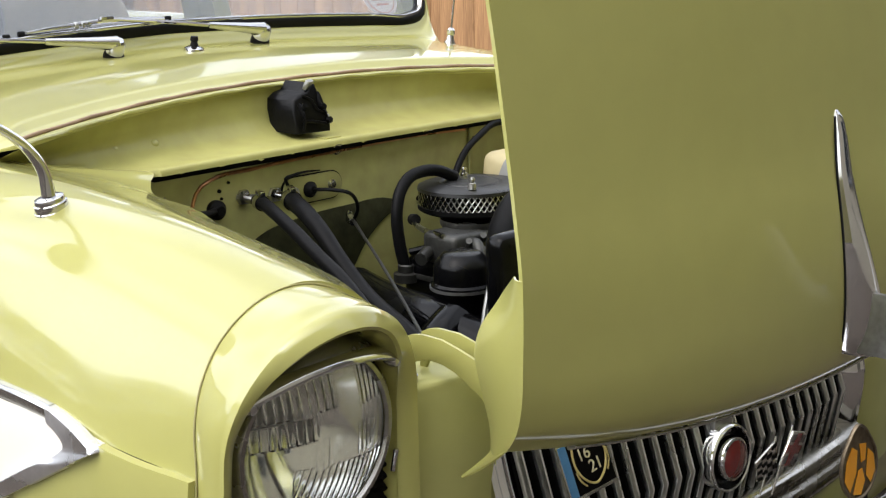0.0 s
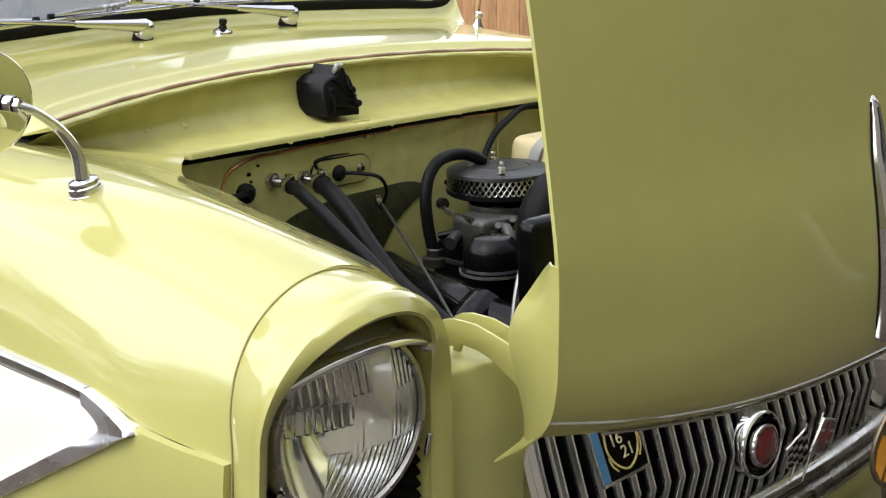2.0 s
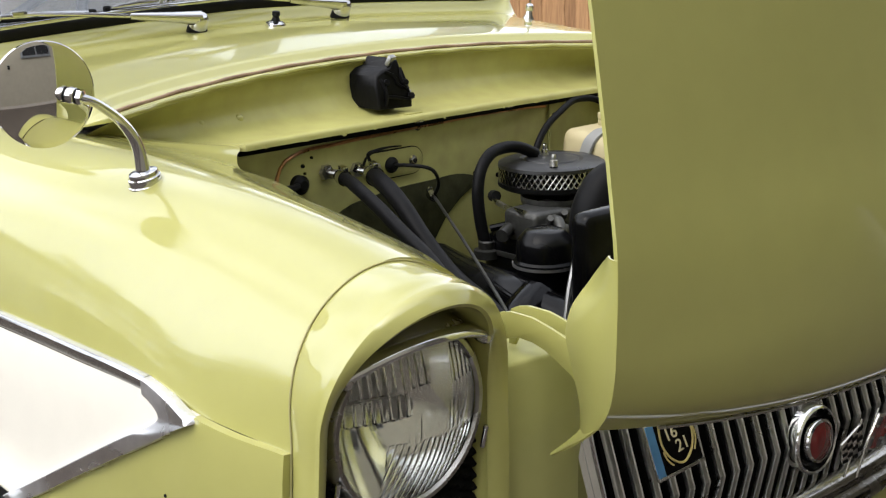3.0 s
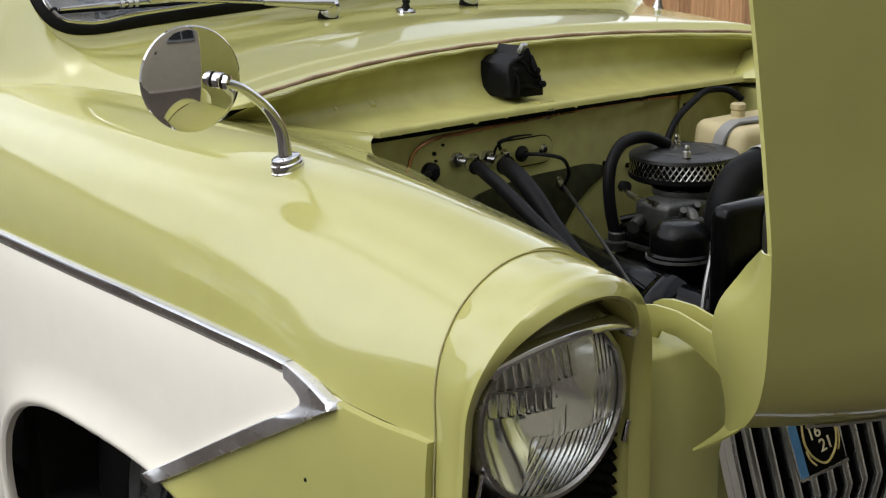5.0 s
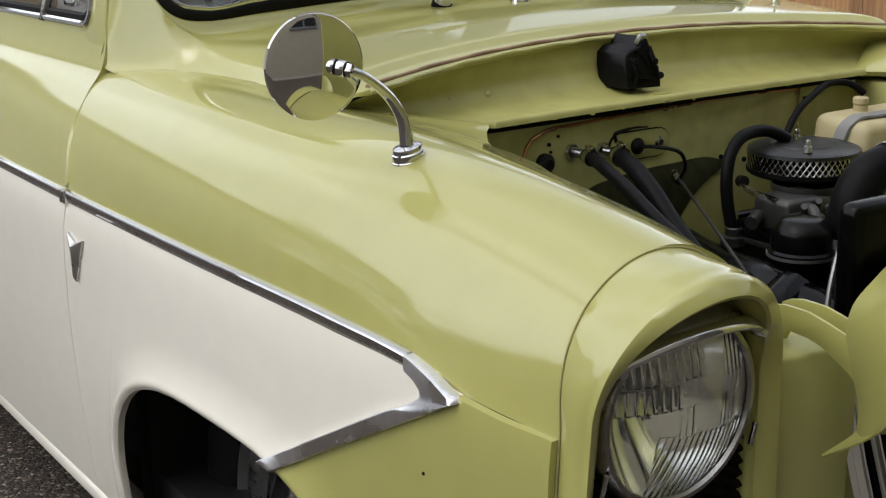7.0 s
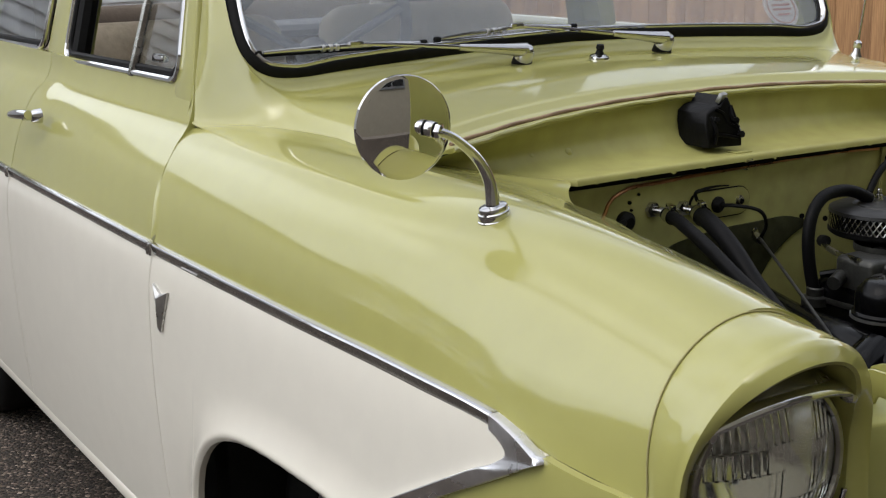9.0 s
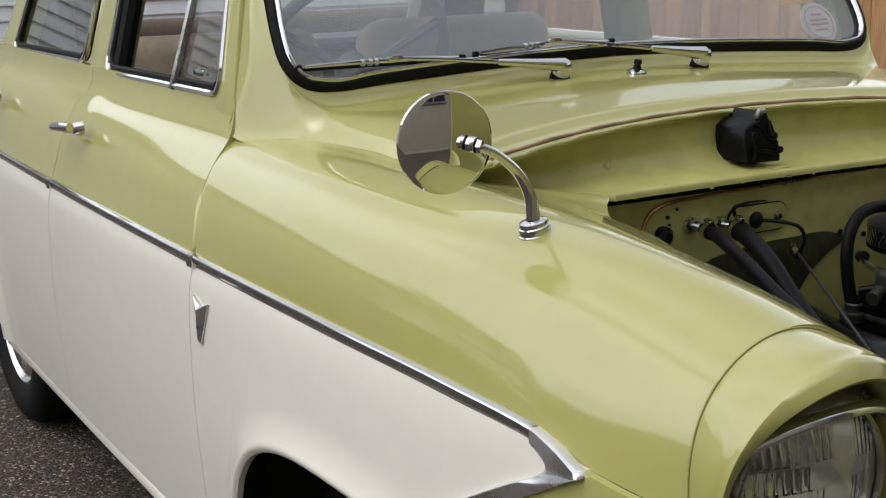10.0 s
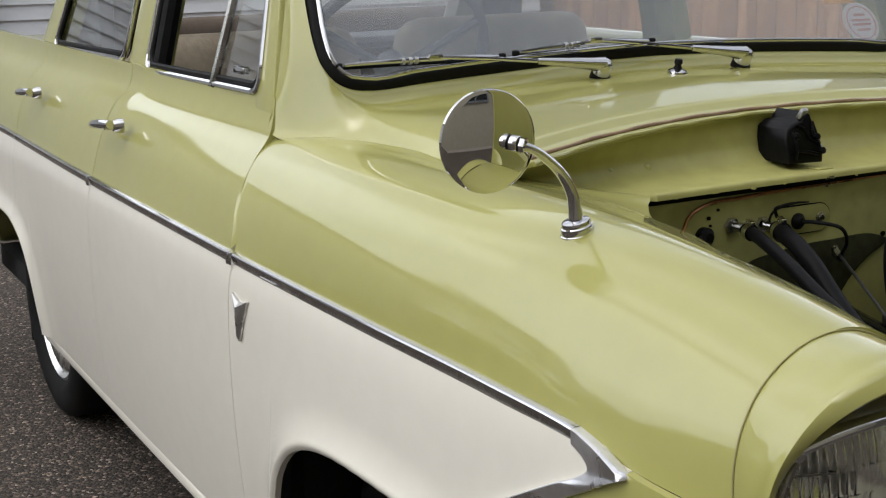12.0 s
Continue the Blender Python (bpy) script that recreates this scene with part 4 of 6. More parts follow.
screen = new("windscreen")
screen.parent = car
tagged(screen, "windscreen in black rubber with a chrome insert")
part("rubber_seal", ring(loop, -0.003, -0.004, 0.027, 0.010, 9), RUBBER, screen)
part("chrome_insert", ring(loop, 0.0115, 0.0065, 0.0225, 0.0125, 7), CHROME, screen)
bm = bmesh.new()
cen = loop.mean(axis=0)
vs = [bm.verts.new(tuple(cen + (p - cen) * 0.965)) for p in loop]
bm.faces.new(vs)
pane = part("pane", thick(bm, 0.004), SCREEN, screen)
pane.visible_shadow = False

def round_path(pts, r, n=5):
    """A closed path with its corners rounded."""
    P = [Vector(p) for p in pts]
    out = []
    for i, p in enumerate(P):
        a, b = P[i - 1], P[(i + 1) % len(P)]
        ra = min(r, (a - p).length * 0.45)
        rb = min(r, (b - p).length * 0.45)
        p0, p1 = p + (a - p).normalized() * ra, p + (b - p).normalized() * rb
        for w in np.linspace(0, 1, n):
            out.append(tuple(p0 * (1 - w) ** 2 + p * 2 * w * (1 - w) + p1 * w**2))
    full = []
    for p, q in zip(out, out[1:] + out[:1]):
        k = max(1, int((Vector(q) - Vector(p)).length / 0.02))
        full += [tuple(Vector(p).lerp(Vector(q), j / k)) for j in range(k)]
    return full + [full[0]]


def side_window(x0b, x1b, x0t, x1t, parent, quarter=False):
    z0, z1 = 0.918, 1.33
    ou = [(x0b, z0), (x1b - 0.012, z0 + 0.008), (x1t, z1), (x0t, z1)]
    bm = bmesh.new()
    gl = [(-1.43, z0), ou[1], ou[2], (-1.36, z1)] if quarter else ou
    bm.faces.new([bm.verts.new(p) for p in round_path([lean(x, z, -0.648) for x, z in gl], 0.03)[:-1]])
    g = part("window_glass", thick(bm, 0.003), GLASS, parent)
    g.visible_shadow = False
    part("window_frame", tube(round_path([lean(x, z, -0.656) for x, z in ou], 0.03), 0.0058, 8, 160), CHROME, parent, "chrome window frame")
    cxm = (x0b + x1b) / 2
    part("window_rubber", tube(round_path([lean(x + (0.010 if x < cxm else -0.010), z + (0.010 if z < 1.0 else -0.01), -0.652) for x, z in ou], 0.03), 0.006, 8, 160), RUBBER, parent)


side_window(-1.815, -1.205, -1.79, -1.30, doors["front_door"], quarter=True)
side_window(-2.575, -1.965, -2.36, -1.91, doors["rear_door"])
part("quarterlight_bar", tube([lean(-1.43, 0.918, -0.655), lean(-1.395, 1.1, -0.655), lean(-1.36, 1.33, -0.655)], 0.009, 8), CHROME_WORN, car)
part("quarterlight_catch", block(-1.36, -1.31, -0.645, -0.63, 0.945, 0.958, 0.004), CHROME, car)
part("door_seal", tube([lean(-1.79, 0.92, -0.635), lean(-1.785, 1.1, -0.635), lean(-1.775, 1.33, -0.635)], 0.018, 8), RUBBER, car)
# rear window wall and parcel shelf
part("rear_shelf", block(-2.93, -2.62, -0.62, 0.62, 0.86, 0.90, 0.02), TRIM_INT, car, "grey parcel shelf")
part("boot_lid", block(-3.3, -2.935, -0.62, 0.62, 0.86, 0.902, 0.02), GREEN, car)
for y0, y1 in ((-0.56, -0.42), (0.42, 0.56)):
    part("rear_window_pillar", tube([(-2.66, (y0 + y1) / 2, 0.88), (-2.5, (y0 + y1) / 2 * 0.95, 1.1), (-2.38, (y0 + y1) / 2 * 0.9, 1.35)], 0.05, 8), HEADLIN, car)

# interior
part("dashboard", block(-1.30, -1.12, -0.60, 0.60, 0.80, 0.935, 0.03, 4), TRIM_INT, car, "grey padded dashboard")
part("dash_front", block(-1.30, -0.70, -0.60, 0.60, 0.30, 0.80), BLACK_MATT, car)
wheel_m = facing((-1.46, -0.31, 0.93), (-0.86, 0, 0.5))
sw = new("steering_wheel")
sw.parent = car
tagged(sw, "grey three spoke steering wheel")
part("rim", tube([tuple(wheel_m @ Vector((0.19 * math.cos(a), 0.19 * math.sin(a), 0))) for a in np.linspace(0, 2 * math.pi, 33)], 0.011, 10, 96, ends=False), TRIM_INT, sw)
for a in (0.5, 2.64, 4.71):
    part("spoke", tube([tuple(wheel_m @ Vector((0.02 * math.cos(a), 0.02 * math.sin(a), -0.02))), tuple(wheel_m @ Vector((0.19 * math.cos(a), 0.19 * math.sin(a), 0)))], 0.009, 8, 6), TRIM_INT, sw)
part("hub", lathe([(0.0, 0.01), (0.03, 0.006), (0.035, -0.02), (0.03, -0.2)], wheel_m, 20), TRIM_INT, sw)


def seat(x, y0, y1, top, cover):
    s = new("seat")
    s.parent = car
    tagged(s, "car seat with a beige fleece cover" if cover is SEAT else "brown cloth rear bench seat")
    part("cushion", block(x - 0.02, x + 0.48, y0, y1, 0.36, 0.54, 0.06, 4), cover, s)
    part("backrest", block(-0.075, 0.075, y0, y1, 0.0, top - 0.45, 0.06, 4, m=Matrix.Translation((x, 0, 0.45)) @ Matrix.Rotation(radians(-14), 4, "Y")), cover, s)


seat(-2.05, -0.60, -0.06, 0.97, SEAT)
seat(-2.05, 0.06, 0.58, 0.98, SEAT)
seat(-2.72, -0.60, 0.60, 0.97, REAR_SEAT)
for sy in (-1, 1):
    part("quarter_trim", block(-2.80, -2.44, sy * 0.56 - 0.02, sy * 0.56 + 0.02, 0.86, 1.36, 0.01), TRIM_INT, car)
part("tax_disc", plate([(0.042 * math.cos(a), 0.042 * math.sin(a)) for a in np.linspace(0, 2 * math.pi, 40, endpoint=False)], 0.001, 0, facing((-1.120, 0.508, 0.985), (0.857, 0, 0.515))), DISC, car, "round paper disc inside the windscreen")
disc_m = facing((-1.1185, 0.508, 0.985), (0.857, 0, 0.515))
part("disc_ring", lathe([(0.0325, 0.0), (0.0325, 0.0012), (0.0345, 0.0012), (0.0345, 0.0)], disc_m, 40), mat("disc_red", (0.6, 0.30, 0.24), 0.6, vary=0.05), car)
for i, (w, y) in enumerate(((0.013, 0.016), (0.022, 0.005), (0.022, -0.004), (0.015, -0.015))):
    part("disc_bar", block(-w, w, y - 0.002, y + 0.002, 0.0003, 0.0014, m=disc_m), mat("disc_print", (0.5, 0.2, 0.15), 0.6, vary=0.05) if i == 0 else bpy.data.materials["disc_print"], car)
part("sticker", block(-0.045, 0.03, 0.036, 0.075, -0.001, 0.0005, m=facing((-1.122, 0.48, 0.99), (0.857, 0, 0.515))), YELLOW, car)

# wipers, washer jet, aerial
def wiper(piv, knee, joint, tip0, tip1):
    w = new("wiper")
    w.parent = car
    tagged(w, "chrome windscreen wiper, parked")
    up = Vector((0.5, 0, 0.86))
    m = facing(piv, up)
    part("pivot", lathe([(0.0, 0.026), (0.010, 0.025), (0.0145, 0.019), (0.015, 0.006), (0.0145, 0.0), (0.014, -0.010)], m, 20), CHROME, w)
    part("pivot_rubber", lathe([(0.013, 0.003), (0.0155, 0.001), (0.0165, -0.004), (0.0165, -0.016)], m, 20), RUBBER, w)
    h = Vector(piv) + up * 0.018
    part("arm", tube([tuple(h), tuple(np.array(knee) * 0.3 + np.array(h) * 0.7), knee], [0.0125, 0.0095, 0.0052], 12), CHROME, w)
    part("arm_rod", tube([knee, tuple((np.array(knee) + np.array(joint)) / 2 + np.array([0, 0, 0.001])), joint], 0.0034, 8), CHROME, w)
    j, a, b = np.array(joint), np.array(tip0), np.array(tip1)
    k = j + np.array([-0.004, 0, -0.003])
    along = Vector(b - a).normalized()
    for end in (a, b):
        e = np.array(end) + (k - np.array(end)) * 0.06
        part("bridge", tube([tuple(e), tuple((e + k) / 2 + np.array([0.001, 0, 0.001])), tuple(k)], [0.0026, 0.0036, 0.0042], 8), CHROME, w)
        part("end_cap", lathe([(0.0, -0.006), (0.0040, -0.005), (0.0046, 0.0), (0.0040, 0.005), (0.0, 0.006)], facing(tuple(end), tuple(along)), 10), RUBBER, w)
    for q in (-0.052, -0.040, -0.030):
        part("ferrule", lathe([(0.0044, -0.003), (0.0056, -0.0025), (0.0056, 0.0025), (0.0044, 0.003)], facing(tuple(k + (a - k) * -q / float(np.linalg.norm(a - k))), tuple(along)), 12), CHROME_WORN, w)
    part("clip", block(-0.005, 0.005, -0.0045, 0.0045, -0.012, 0.012, 0.002, m=facing(tuple(j), tuple(along))), CHROME, w)
    part("blade", tube([tuple(a + np.array([-0.003, 0, -0.004])), tuple(b + np.array([-0.003, 0, -0.004]))], 0.0026, 6, 4), RUBBER, w)


wiper((-1.043, -0.133, 0.9365), (-1.052, -0.2477, 0.963), (-1.066, -0.424, 0.9780), (-1.079, -0.5798, 0.973), (-1.079, -0.2972, 0.9722))
wiper((-1.045, 0.161, 0.938), (-1.052, 0.058, 0.9672), (-1.068, -0.128, 0.9890), (-1.080, -0.2715, 0.9751), (-1.080, -0.0041, 0.9814))
jet = new("washer_jet")
jet.parent = car
tagged(jet, "chrome washer jet with a black nozzle")
jm = facing((-1.015, 0.0, 0.9325), (0.15, 0, 1))
part("base", lathe([(0.0, 0.007), (0.010, 0.006), (0.016, 0.003), (0.017, 0.0), (0.017, -0.01)], jm, 24), CHROME, jet)
part("nozzle", lathe([(0.0, 0.022), (0.006, 0.022), (0.007, 0.016), (0.005, 0.013), (0.008, 0.006)], jm, 16), RUBBER, jet)
aer = new("aerial")
aer.parent = car
tagged(aer, "chrome radio aerial on a black rubber foot")
am = facing((-0.955, 0.535, 0.8905), (0.05, 0.12, 1))
part("foot", lathe([(0.021, -0.03), (0.021, 0.003), (0.014, 0.006)], am, 20), RUBBER, aer)
part("collar", lathe([(0.015, 0.004), (0.014, 0.010), (0.008, 0.020), (0.006, 0.028), (0.0075, 0.03), (0.0075, 0.038), (0.004, 0.042), (0.0, 0.043)], am, 20), CHROME, aer)
part("mast", tube([tuple(am @ Vector((0, 0, 0.03))), tuple(am @ Vector((0, 0, 0.7)))], 0.0018, 6, 3), CHROME, aer)

# wing mirror
mir = new("wing_mirror")
mir.parent = car
tagged(mir, "round chrome wing mirror on a curved stalk")
bmx = facing((-0.373, -0.628, 0.853), (0.05, -0.22, 1), (1, 0, 0))
bm = lathe([(0.0, 0.0195), (0.011, 0.019), (0.0138, 0.0175), (0.0145, 0.0150), (0.0145, 0.0118), (0.0158, 0.0105), (0.0162, 0.008), (0.0162, 0.002), (0.017, 0.001), (0.017, -0.008)], Matrix.Identity(4), 32)
bm.transform(bmx @ Matrix.Diagonal((1.12, 0.95, 0.8, 1)))
part("foot", bm, CHROME, mir)
part("stalk", tube([(-0.374, -0.630, 0.868), (-0.375, -0.634, 0.895), (-0.376, -0.648, 0.919), (-0.376, -0.664, 0.934), (-0.377, -0.680, 0.945), (-0.379, -0.690, 0.949)], [0.0078, 0.0064, 0.0056, 0.0051, 0.0048, 0.0048], 14), CHROME, mir)
dm = facing((-0.4005, -0.7175, 0.9535), (math.cos(radians(-3)), math.sin(radians(-3)), 0.0))
R = 0.30
prof = [(r, math.sqrt(R * R - r * r) - math.sqrt(R * R - 0.052**2)) for r in np.linspace(0, 0.052, 14)] + [(0.0535, -0.001), (0.0535, -0.006), (0.051, -0.007), (0.0, -0.007)]
part("disc", lathe(prof, dm, 64), MIRROR_CHROME, mir, "domed chrome mirror back")
nm = facing((-0.388, -0.695, 0.9515), (0.75, 0.55, -0.15))
cm = nm @ Matrix.Scale(0.80, 4)
part("clamp", lathe([(0.0, -0.020), (0.0085, -0.018), (0.0095, -0.012), (0.0080, -0.007), (0.0105, -0.005), (0.0115, 0.000), (0.0105, 0.005), (0.0080, 0.007)], cm, 24), CHROME, mir)
part("clamp_nut", lathe([(0.0072, 0.006), (0.0098, 0.007), (0.0104, 0.011), (0.0098, 0.015), (0.0060, 0.017), (0.0, 0.018)], cm, 6), CHROME, mir)
for q in (-0.0075, 0.0065):
    part("clamp_washer", lathe([(0.0070, q - 0.002), (0.0100, q - 0.0015), (0.0100, q + 0.0015), (0.0070, q + 0.002)], cm, 20), RUBBER, mir)

# black catch box in the gutter
cat = new("bonnet_catch")
cat.parent = car
tagged(cat, "black greasy bonnet catch box")
shape = [(-0.056, 0.829), (-0.059, 0.862), (-0.055, 0.878), (-0.043, 0.886), (-0.030, 0.889), (-0.024, 0.897), (-0.018, 0.9015), (-0.013, 0.899), (-0.011, 0.889), (-0.007, 0.885), (-0.003, 0.866), (-0.0005, 0.845), (0.000, 0.829)]
bm = plate(shape, 0.062, 0.004, Matrix(((0, 0, 1, -0.742), (1, 0, 0, 0), (0, 1, 0, 0), (0, 0, 0, 1))))


def on_catch(y, z):
    return -0.680 + 0.18 * (y + 0.04) - 0.30 * max(0, z - 0.85)


for v in bm.verts:
    v.co.x += 0.18 * (v.co.y + 0.04) - 0.30 * max(0, v.co.z - 0.85)
part("box", bm, GREASY, cat)
part("pin", lathe([(0.0, 0.008), (0.004, 0.007), (0.0045, -0.006)], facing((-0.690, 0.002, 0.849), (0.4, 1, 0)), 10), STEEL, cat)
for y, z in ((-0.042, 0.868), (-0.010, 0.866), (-0.004, 0.846)):
    part("bolt", lathe([(0.0, 0.006), (0.005, 0.005), (0.006, 0.0)], facing((on_catch(y, z), y, z), (1, 0, 0.3)), 6), GREASY, cat)
for line in ([(-0.040, 0.884), (-0.026, 0.876), (-0.021, 0.864), (-0.010, 0.858)], [(-0.048, 0.848), (-0.030, 0.846), (-0.008, 0.841)], [(-0.046, 0.834), (-0.044, 0.850), (-0.049, 0.874)], [(-0.012, 0.888), (-0.014, 0.872), (-0.006, 0.856)]):
    part("torn_edge", tube([(on_catch(y, z) + 0.0005, y, z) for y, z in line], [0.0022, 0.0030, 0.0026, 0.0016][:len(line)], 6, 14), GREASY, cat)
part("top_lug", block(-0.012, 0.004, -0.004, 0.004, -0.006, 0.010, 0.002, m=facing((on_catch(-0.020, 0.898) - 0.006, -0.020, 0.897), (0.5, 0.2, 1))), STEEL, cat)
part("bracket_foot", block(-0.684, -0.660, -0.022, 0.008, 0.8195, 0.8222, 0.0008), GUTTER, cat)
part("side_latch", block(-0.748, -0.712, 0.520, 0.566, 0.838, 0.852, 0.004), BLACK, car, "black bonnet side latch")
part("side_latch_bolt", lathe([(0.0, 0.012), (0.006, 0.011), (0.007, 0.0)], pose(-0.722, 0.545, 0.850), 8), STEEL, car)
part("torn_seal_end", tube([(-0.742, 0.470, 0.884), (-0.735, 0.495, 0.878), (-0.738, 0.525, 0.880), (-0.733, 0.550, 0.870)], [0.003, 0.005, 0.004, 0.002], 8, 20), RUBBER, car, "torn black end of the bonnet seal")

# ---- engine bay fittings ----
FX = -0.6665


def on_wall(y, z):
    return facing((FX, y, z), (1, 0, 0))


def bolt(y, z, r, parent):
    b = part("bolt", lathe([(0.0, 0.009), (r * 0.55, 0.009), (r * 0.6, 0.005), (r, 0.004), (r, -0.004)], on_wall(y, z), 12), CHROME_WORN, parent)
    return b


fire = next(o for o in car.children if o.name == "firewall")
bm = plate([(-0.036 + 0.02 * math.cos(a), 0.02 * math.sin(a)) for a in np.linspace(math.pi / 2, 1.5 * math.pi, 12)] + [(0.036 + 0.02 * math.cos(a), 0.02 * math.sin(a)) for a in np.linspace(-math.pi / 2, math.pi / 2, 12)], 0.004, 0.001, on_wall(-0.048, 0.751))
part("cover_plate", bm, GREEN_BAY, fire)
# Larger black plate, added to draw the dark gap round the cover.
bm = plate([(-0.0365 + 0.0225 * math.cos(a), 0.0225 * math.sin(a)) for a in np.linspace(math.pi / 2, 1.5 * math.pi, 12)] + [(0.036 + 0.0215 * math.cos(a), 0.0215 * math.sin(a)) for a in np.linspace(-math.pi / 2, math.pi / 2, 12)], 0.002, 0, on_wall(-0.048, 0.751))
part("cover_gasket", bm, RUBBER, fire, "black outline drawn round the cover plate")
bolt(-0.012, 0.751, 0.008, fire)
bolt(-0.082, 0.749, 0.008, fire)
bolt(0.02, 0.70, 0.006, fire)
bolt(0.0, 0.80, 0.006, fire)


def grommet(y, z, r, parent):
    return part("grommet", lathe([(0.0, 0.014), (r * 0.5, 0.014), (r * 0.7, 0.010), (r, 0.007), (r, -0.003)], on_wall(y, z), 20), RUBBER, parent)


grommet(-0.055, 0.750, 0.012, fire)
grommet(-0.222, 0.746, 0.014, fire)
for y, z, r in ((-0.213, 0.771, 0.0028), (-0.197, 0.781, 0.002), (-0.21, 0.76, 0.002), (0.02, 0.735, 0.002), (0.30, 0.78, 0.004), (0.17, 0.70, 0.004), (0.12, 0.71, 0.004)):
    part("drilled_hole", lathe([(0.0, 0.0012), (r, 0.0012), (r, -0.002)], on_wall(y, z), 12), BLACK_MATT, fire)
# Dark olive patch low on the bulkhead, mottled at random.
DARK_OLIVE = mat("dark_olive", (0.045, 0.046, 0.022), 0.7, vary=0.4, scale=40, bump=0.3, bump_scale=120, spec=0.1)
part("sound_pad", plate([(float(p[0]), float(p[1])) for p in curve([(-0.20, 0.62, 0), (-0.185, 0.672, 0), (-0.145, 0.697, 0), (-0.08, 0.709, 0), (0.02, 0.714, 0), (0.105, 0.711, 0), (0.128, 0.702, 0), (0.088, 0.678, 0), (0.055, 0.652, 0), (0.03, 0.62, 0), (0.0, 0.58, 0)], 40)] + [(-0.20, 0.58)], 0.003, 0.0008, facing((FX, 0, 0), (1, 0, 0))), DARK_OLIVE, fire, "dark olive patch on the bulkhead")
part("wall_seam", block(FX, FX + 0.004, 0.285, 0.292, 0.5, 0.8, 0.001), GREEN_BAY, fire)
# Black bar put in for the shade beneath the gutter edge.
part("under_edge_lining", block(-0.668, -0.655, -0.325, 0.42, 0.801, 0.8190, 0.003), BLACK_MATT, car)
rng = random.Random(5)
for i in range(9):
    y = -0.30 + i * 0.066 + rng.uniform(-0.008, 0.008)
    w, h = rng.uniform(0.003, 0.010), rng.uniform(0.0008, 0.0021)
    x = -0.6442 + 0.07 * y * y
    part("edge_flake", plate([(0, 0), (w * 0.4, h * 0.7), (w, h * 0.2), (w * 1.2, -h * 0.4), (w * 0.5, -h)], 0.0016, 0, facing((x, y, 0.8115 + rng.uniform(-0.001, 0.001)), (1, 0, 0.2))), GUTTER, car)
for y in (-0.02, 0.17, 0.26):
    part("edge_clip", block(-0.653, -0.644, y, y + 0.016, 0.809, 0.814, 0.0015), CHROME_WORN, car)
part("copper_pipe", tube([(-0.650, -0.270, 0.735), (-0.652, -0.269, 0.760), (-0.655, -0.257, 0.780), (-0.657, -0.232, 0.791), (-0.658, -0.16, 0.796), (-0.658, 0.0, 0.801), (-0.658, 0.2, 0.803), (-0.658, 0.27, 0.80)], 0.0028, 8), COPPER, car, "copper brake pipe")
part("wiring_loom", tube([(-0.60, -0.325, 0.765), (-0.615, -0.30, 0.757), (-0.63, -0.27, 0.752), (-0.645, -0.245, 0.748), (-0.662, -0.224, 0.746)], [0.006, 0.007, 0.005, 0.005, 0.005], 8), RUBBER, car)
part("loom_tail", tube([(-0.605, -0.345, 0.790), (-0.602, -0.338, 0.777), (-0.600, -0.325, 0.766)], [0.003, 0.005, 0.006], 8), RUBBER, car)


def heater_hose(pts, r, y, z):
    h = new("heater_hose")
    h.parent = car
    tagged(h, "black rubber heater hose")
    part("spigot", tube([(-0.668, y, z), (-0.645, y + 0.012, z - 0.004)], 0.007, 10, 4), CHROME_WORN, h)
    part("boss", lathe([(0.0, 0.006), (0.011, 0.006), (0.012, 0.0)], on_wall(y, z), 6), CHROME_WORN, h)
    part("pipe", tube(pts, r, 14), HOSE, h)
    d = (Vector(pts[1]) - Vector(pts[0])).normalized()
    m = facing(Vector(pts[0]) + d * 0.014, d)
    part("clip", lathe([(r + 0.0005, -0.006), (r + 0.002, -0.006), (r + 0.002, 0.006), (r + 0.0005, 0.006)], m, 20), CHROME, h)
    part("clip_screw", block(-0.004, 0.004, r, r + 0.008, -0.009, 0.009, 0.001, m=m), CHROME, h)


heater_hose([(-0.645, -0.166, 0.753), (-0.62, -0.172, 0.752), (-0.575, -0.188, 0.748), (-0.515, -0.204, 0.735), (-0.44, -0.222, 0.713), (-0.385, -0.235, 0.698), (-0.30, -0.26, 0.665)], 0.0092, -0.174, 0.757)
heater_hose([(-0.640, -0.112, 0.749), (-0.615, -0.122, 0.747), (-0.575, -0.136, 0.741), (-0.53, -0.147, 0.723), (-0.475, -0.161, 0.692), (-0.40, -0.179, 0.658), (-0.32, -0.20, 0.642), (-0.24, -0.22, 0.625)], 0.0125, -0.118, 0.752)
part("throttle_cable", tube([(-0.655, -0.055, 0.750), (-0.63, -0.045, 0.752), (-0.61, -0.02, 0.744), (-0.615, -0.004, 0.722), (-0.632, 0.002, 0.699)], 0.0028, 8), RUBBER, car)
part("cable_stop", lathe([(0.0, 0.012), (0.006, 0.012), (0.007, 0.004), (0.0075, -0.006)], facing((-0.640, 0.004, 0.697), (1, -0.5, -0.1)), 10), CHROME_WORN, car)
part("steady_rod", tube([(-0.632, 0.002, 0.697), (-0.46, -0.099, 0.677), (-0.21, -0.265, 0.667)], 0.0022, 8), ALLOY, car)
part("speedo_cable", tube([(-0.655, -0.10, 0.762), (-0.65, -0.108, 0.775), (-0.654, -0.090, 0.7775), (-0.661, -0.06, 0.7775), (-0.665, -0.032, 0.775)], [0.0026, 0.0026, 0.0024, 0.0016, 0.0010], 8), RUBBER, car)

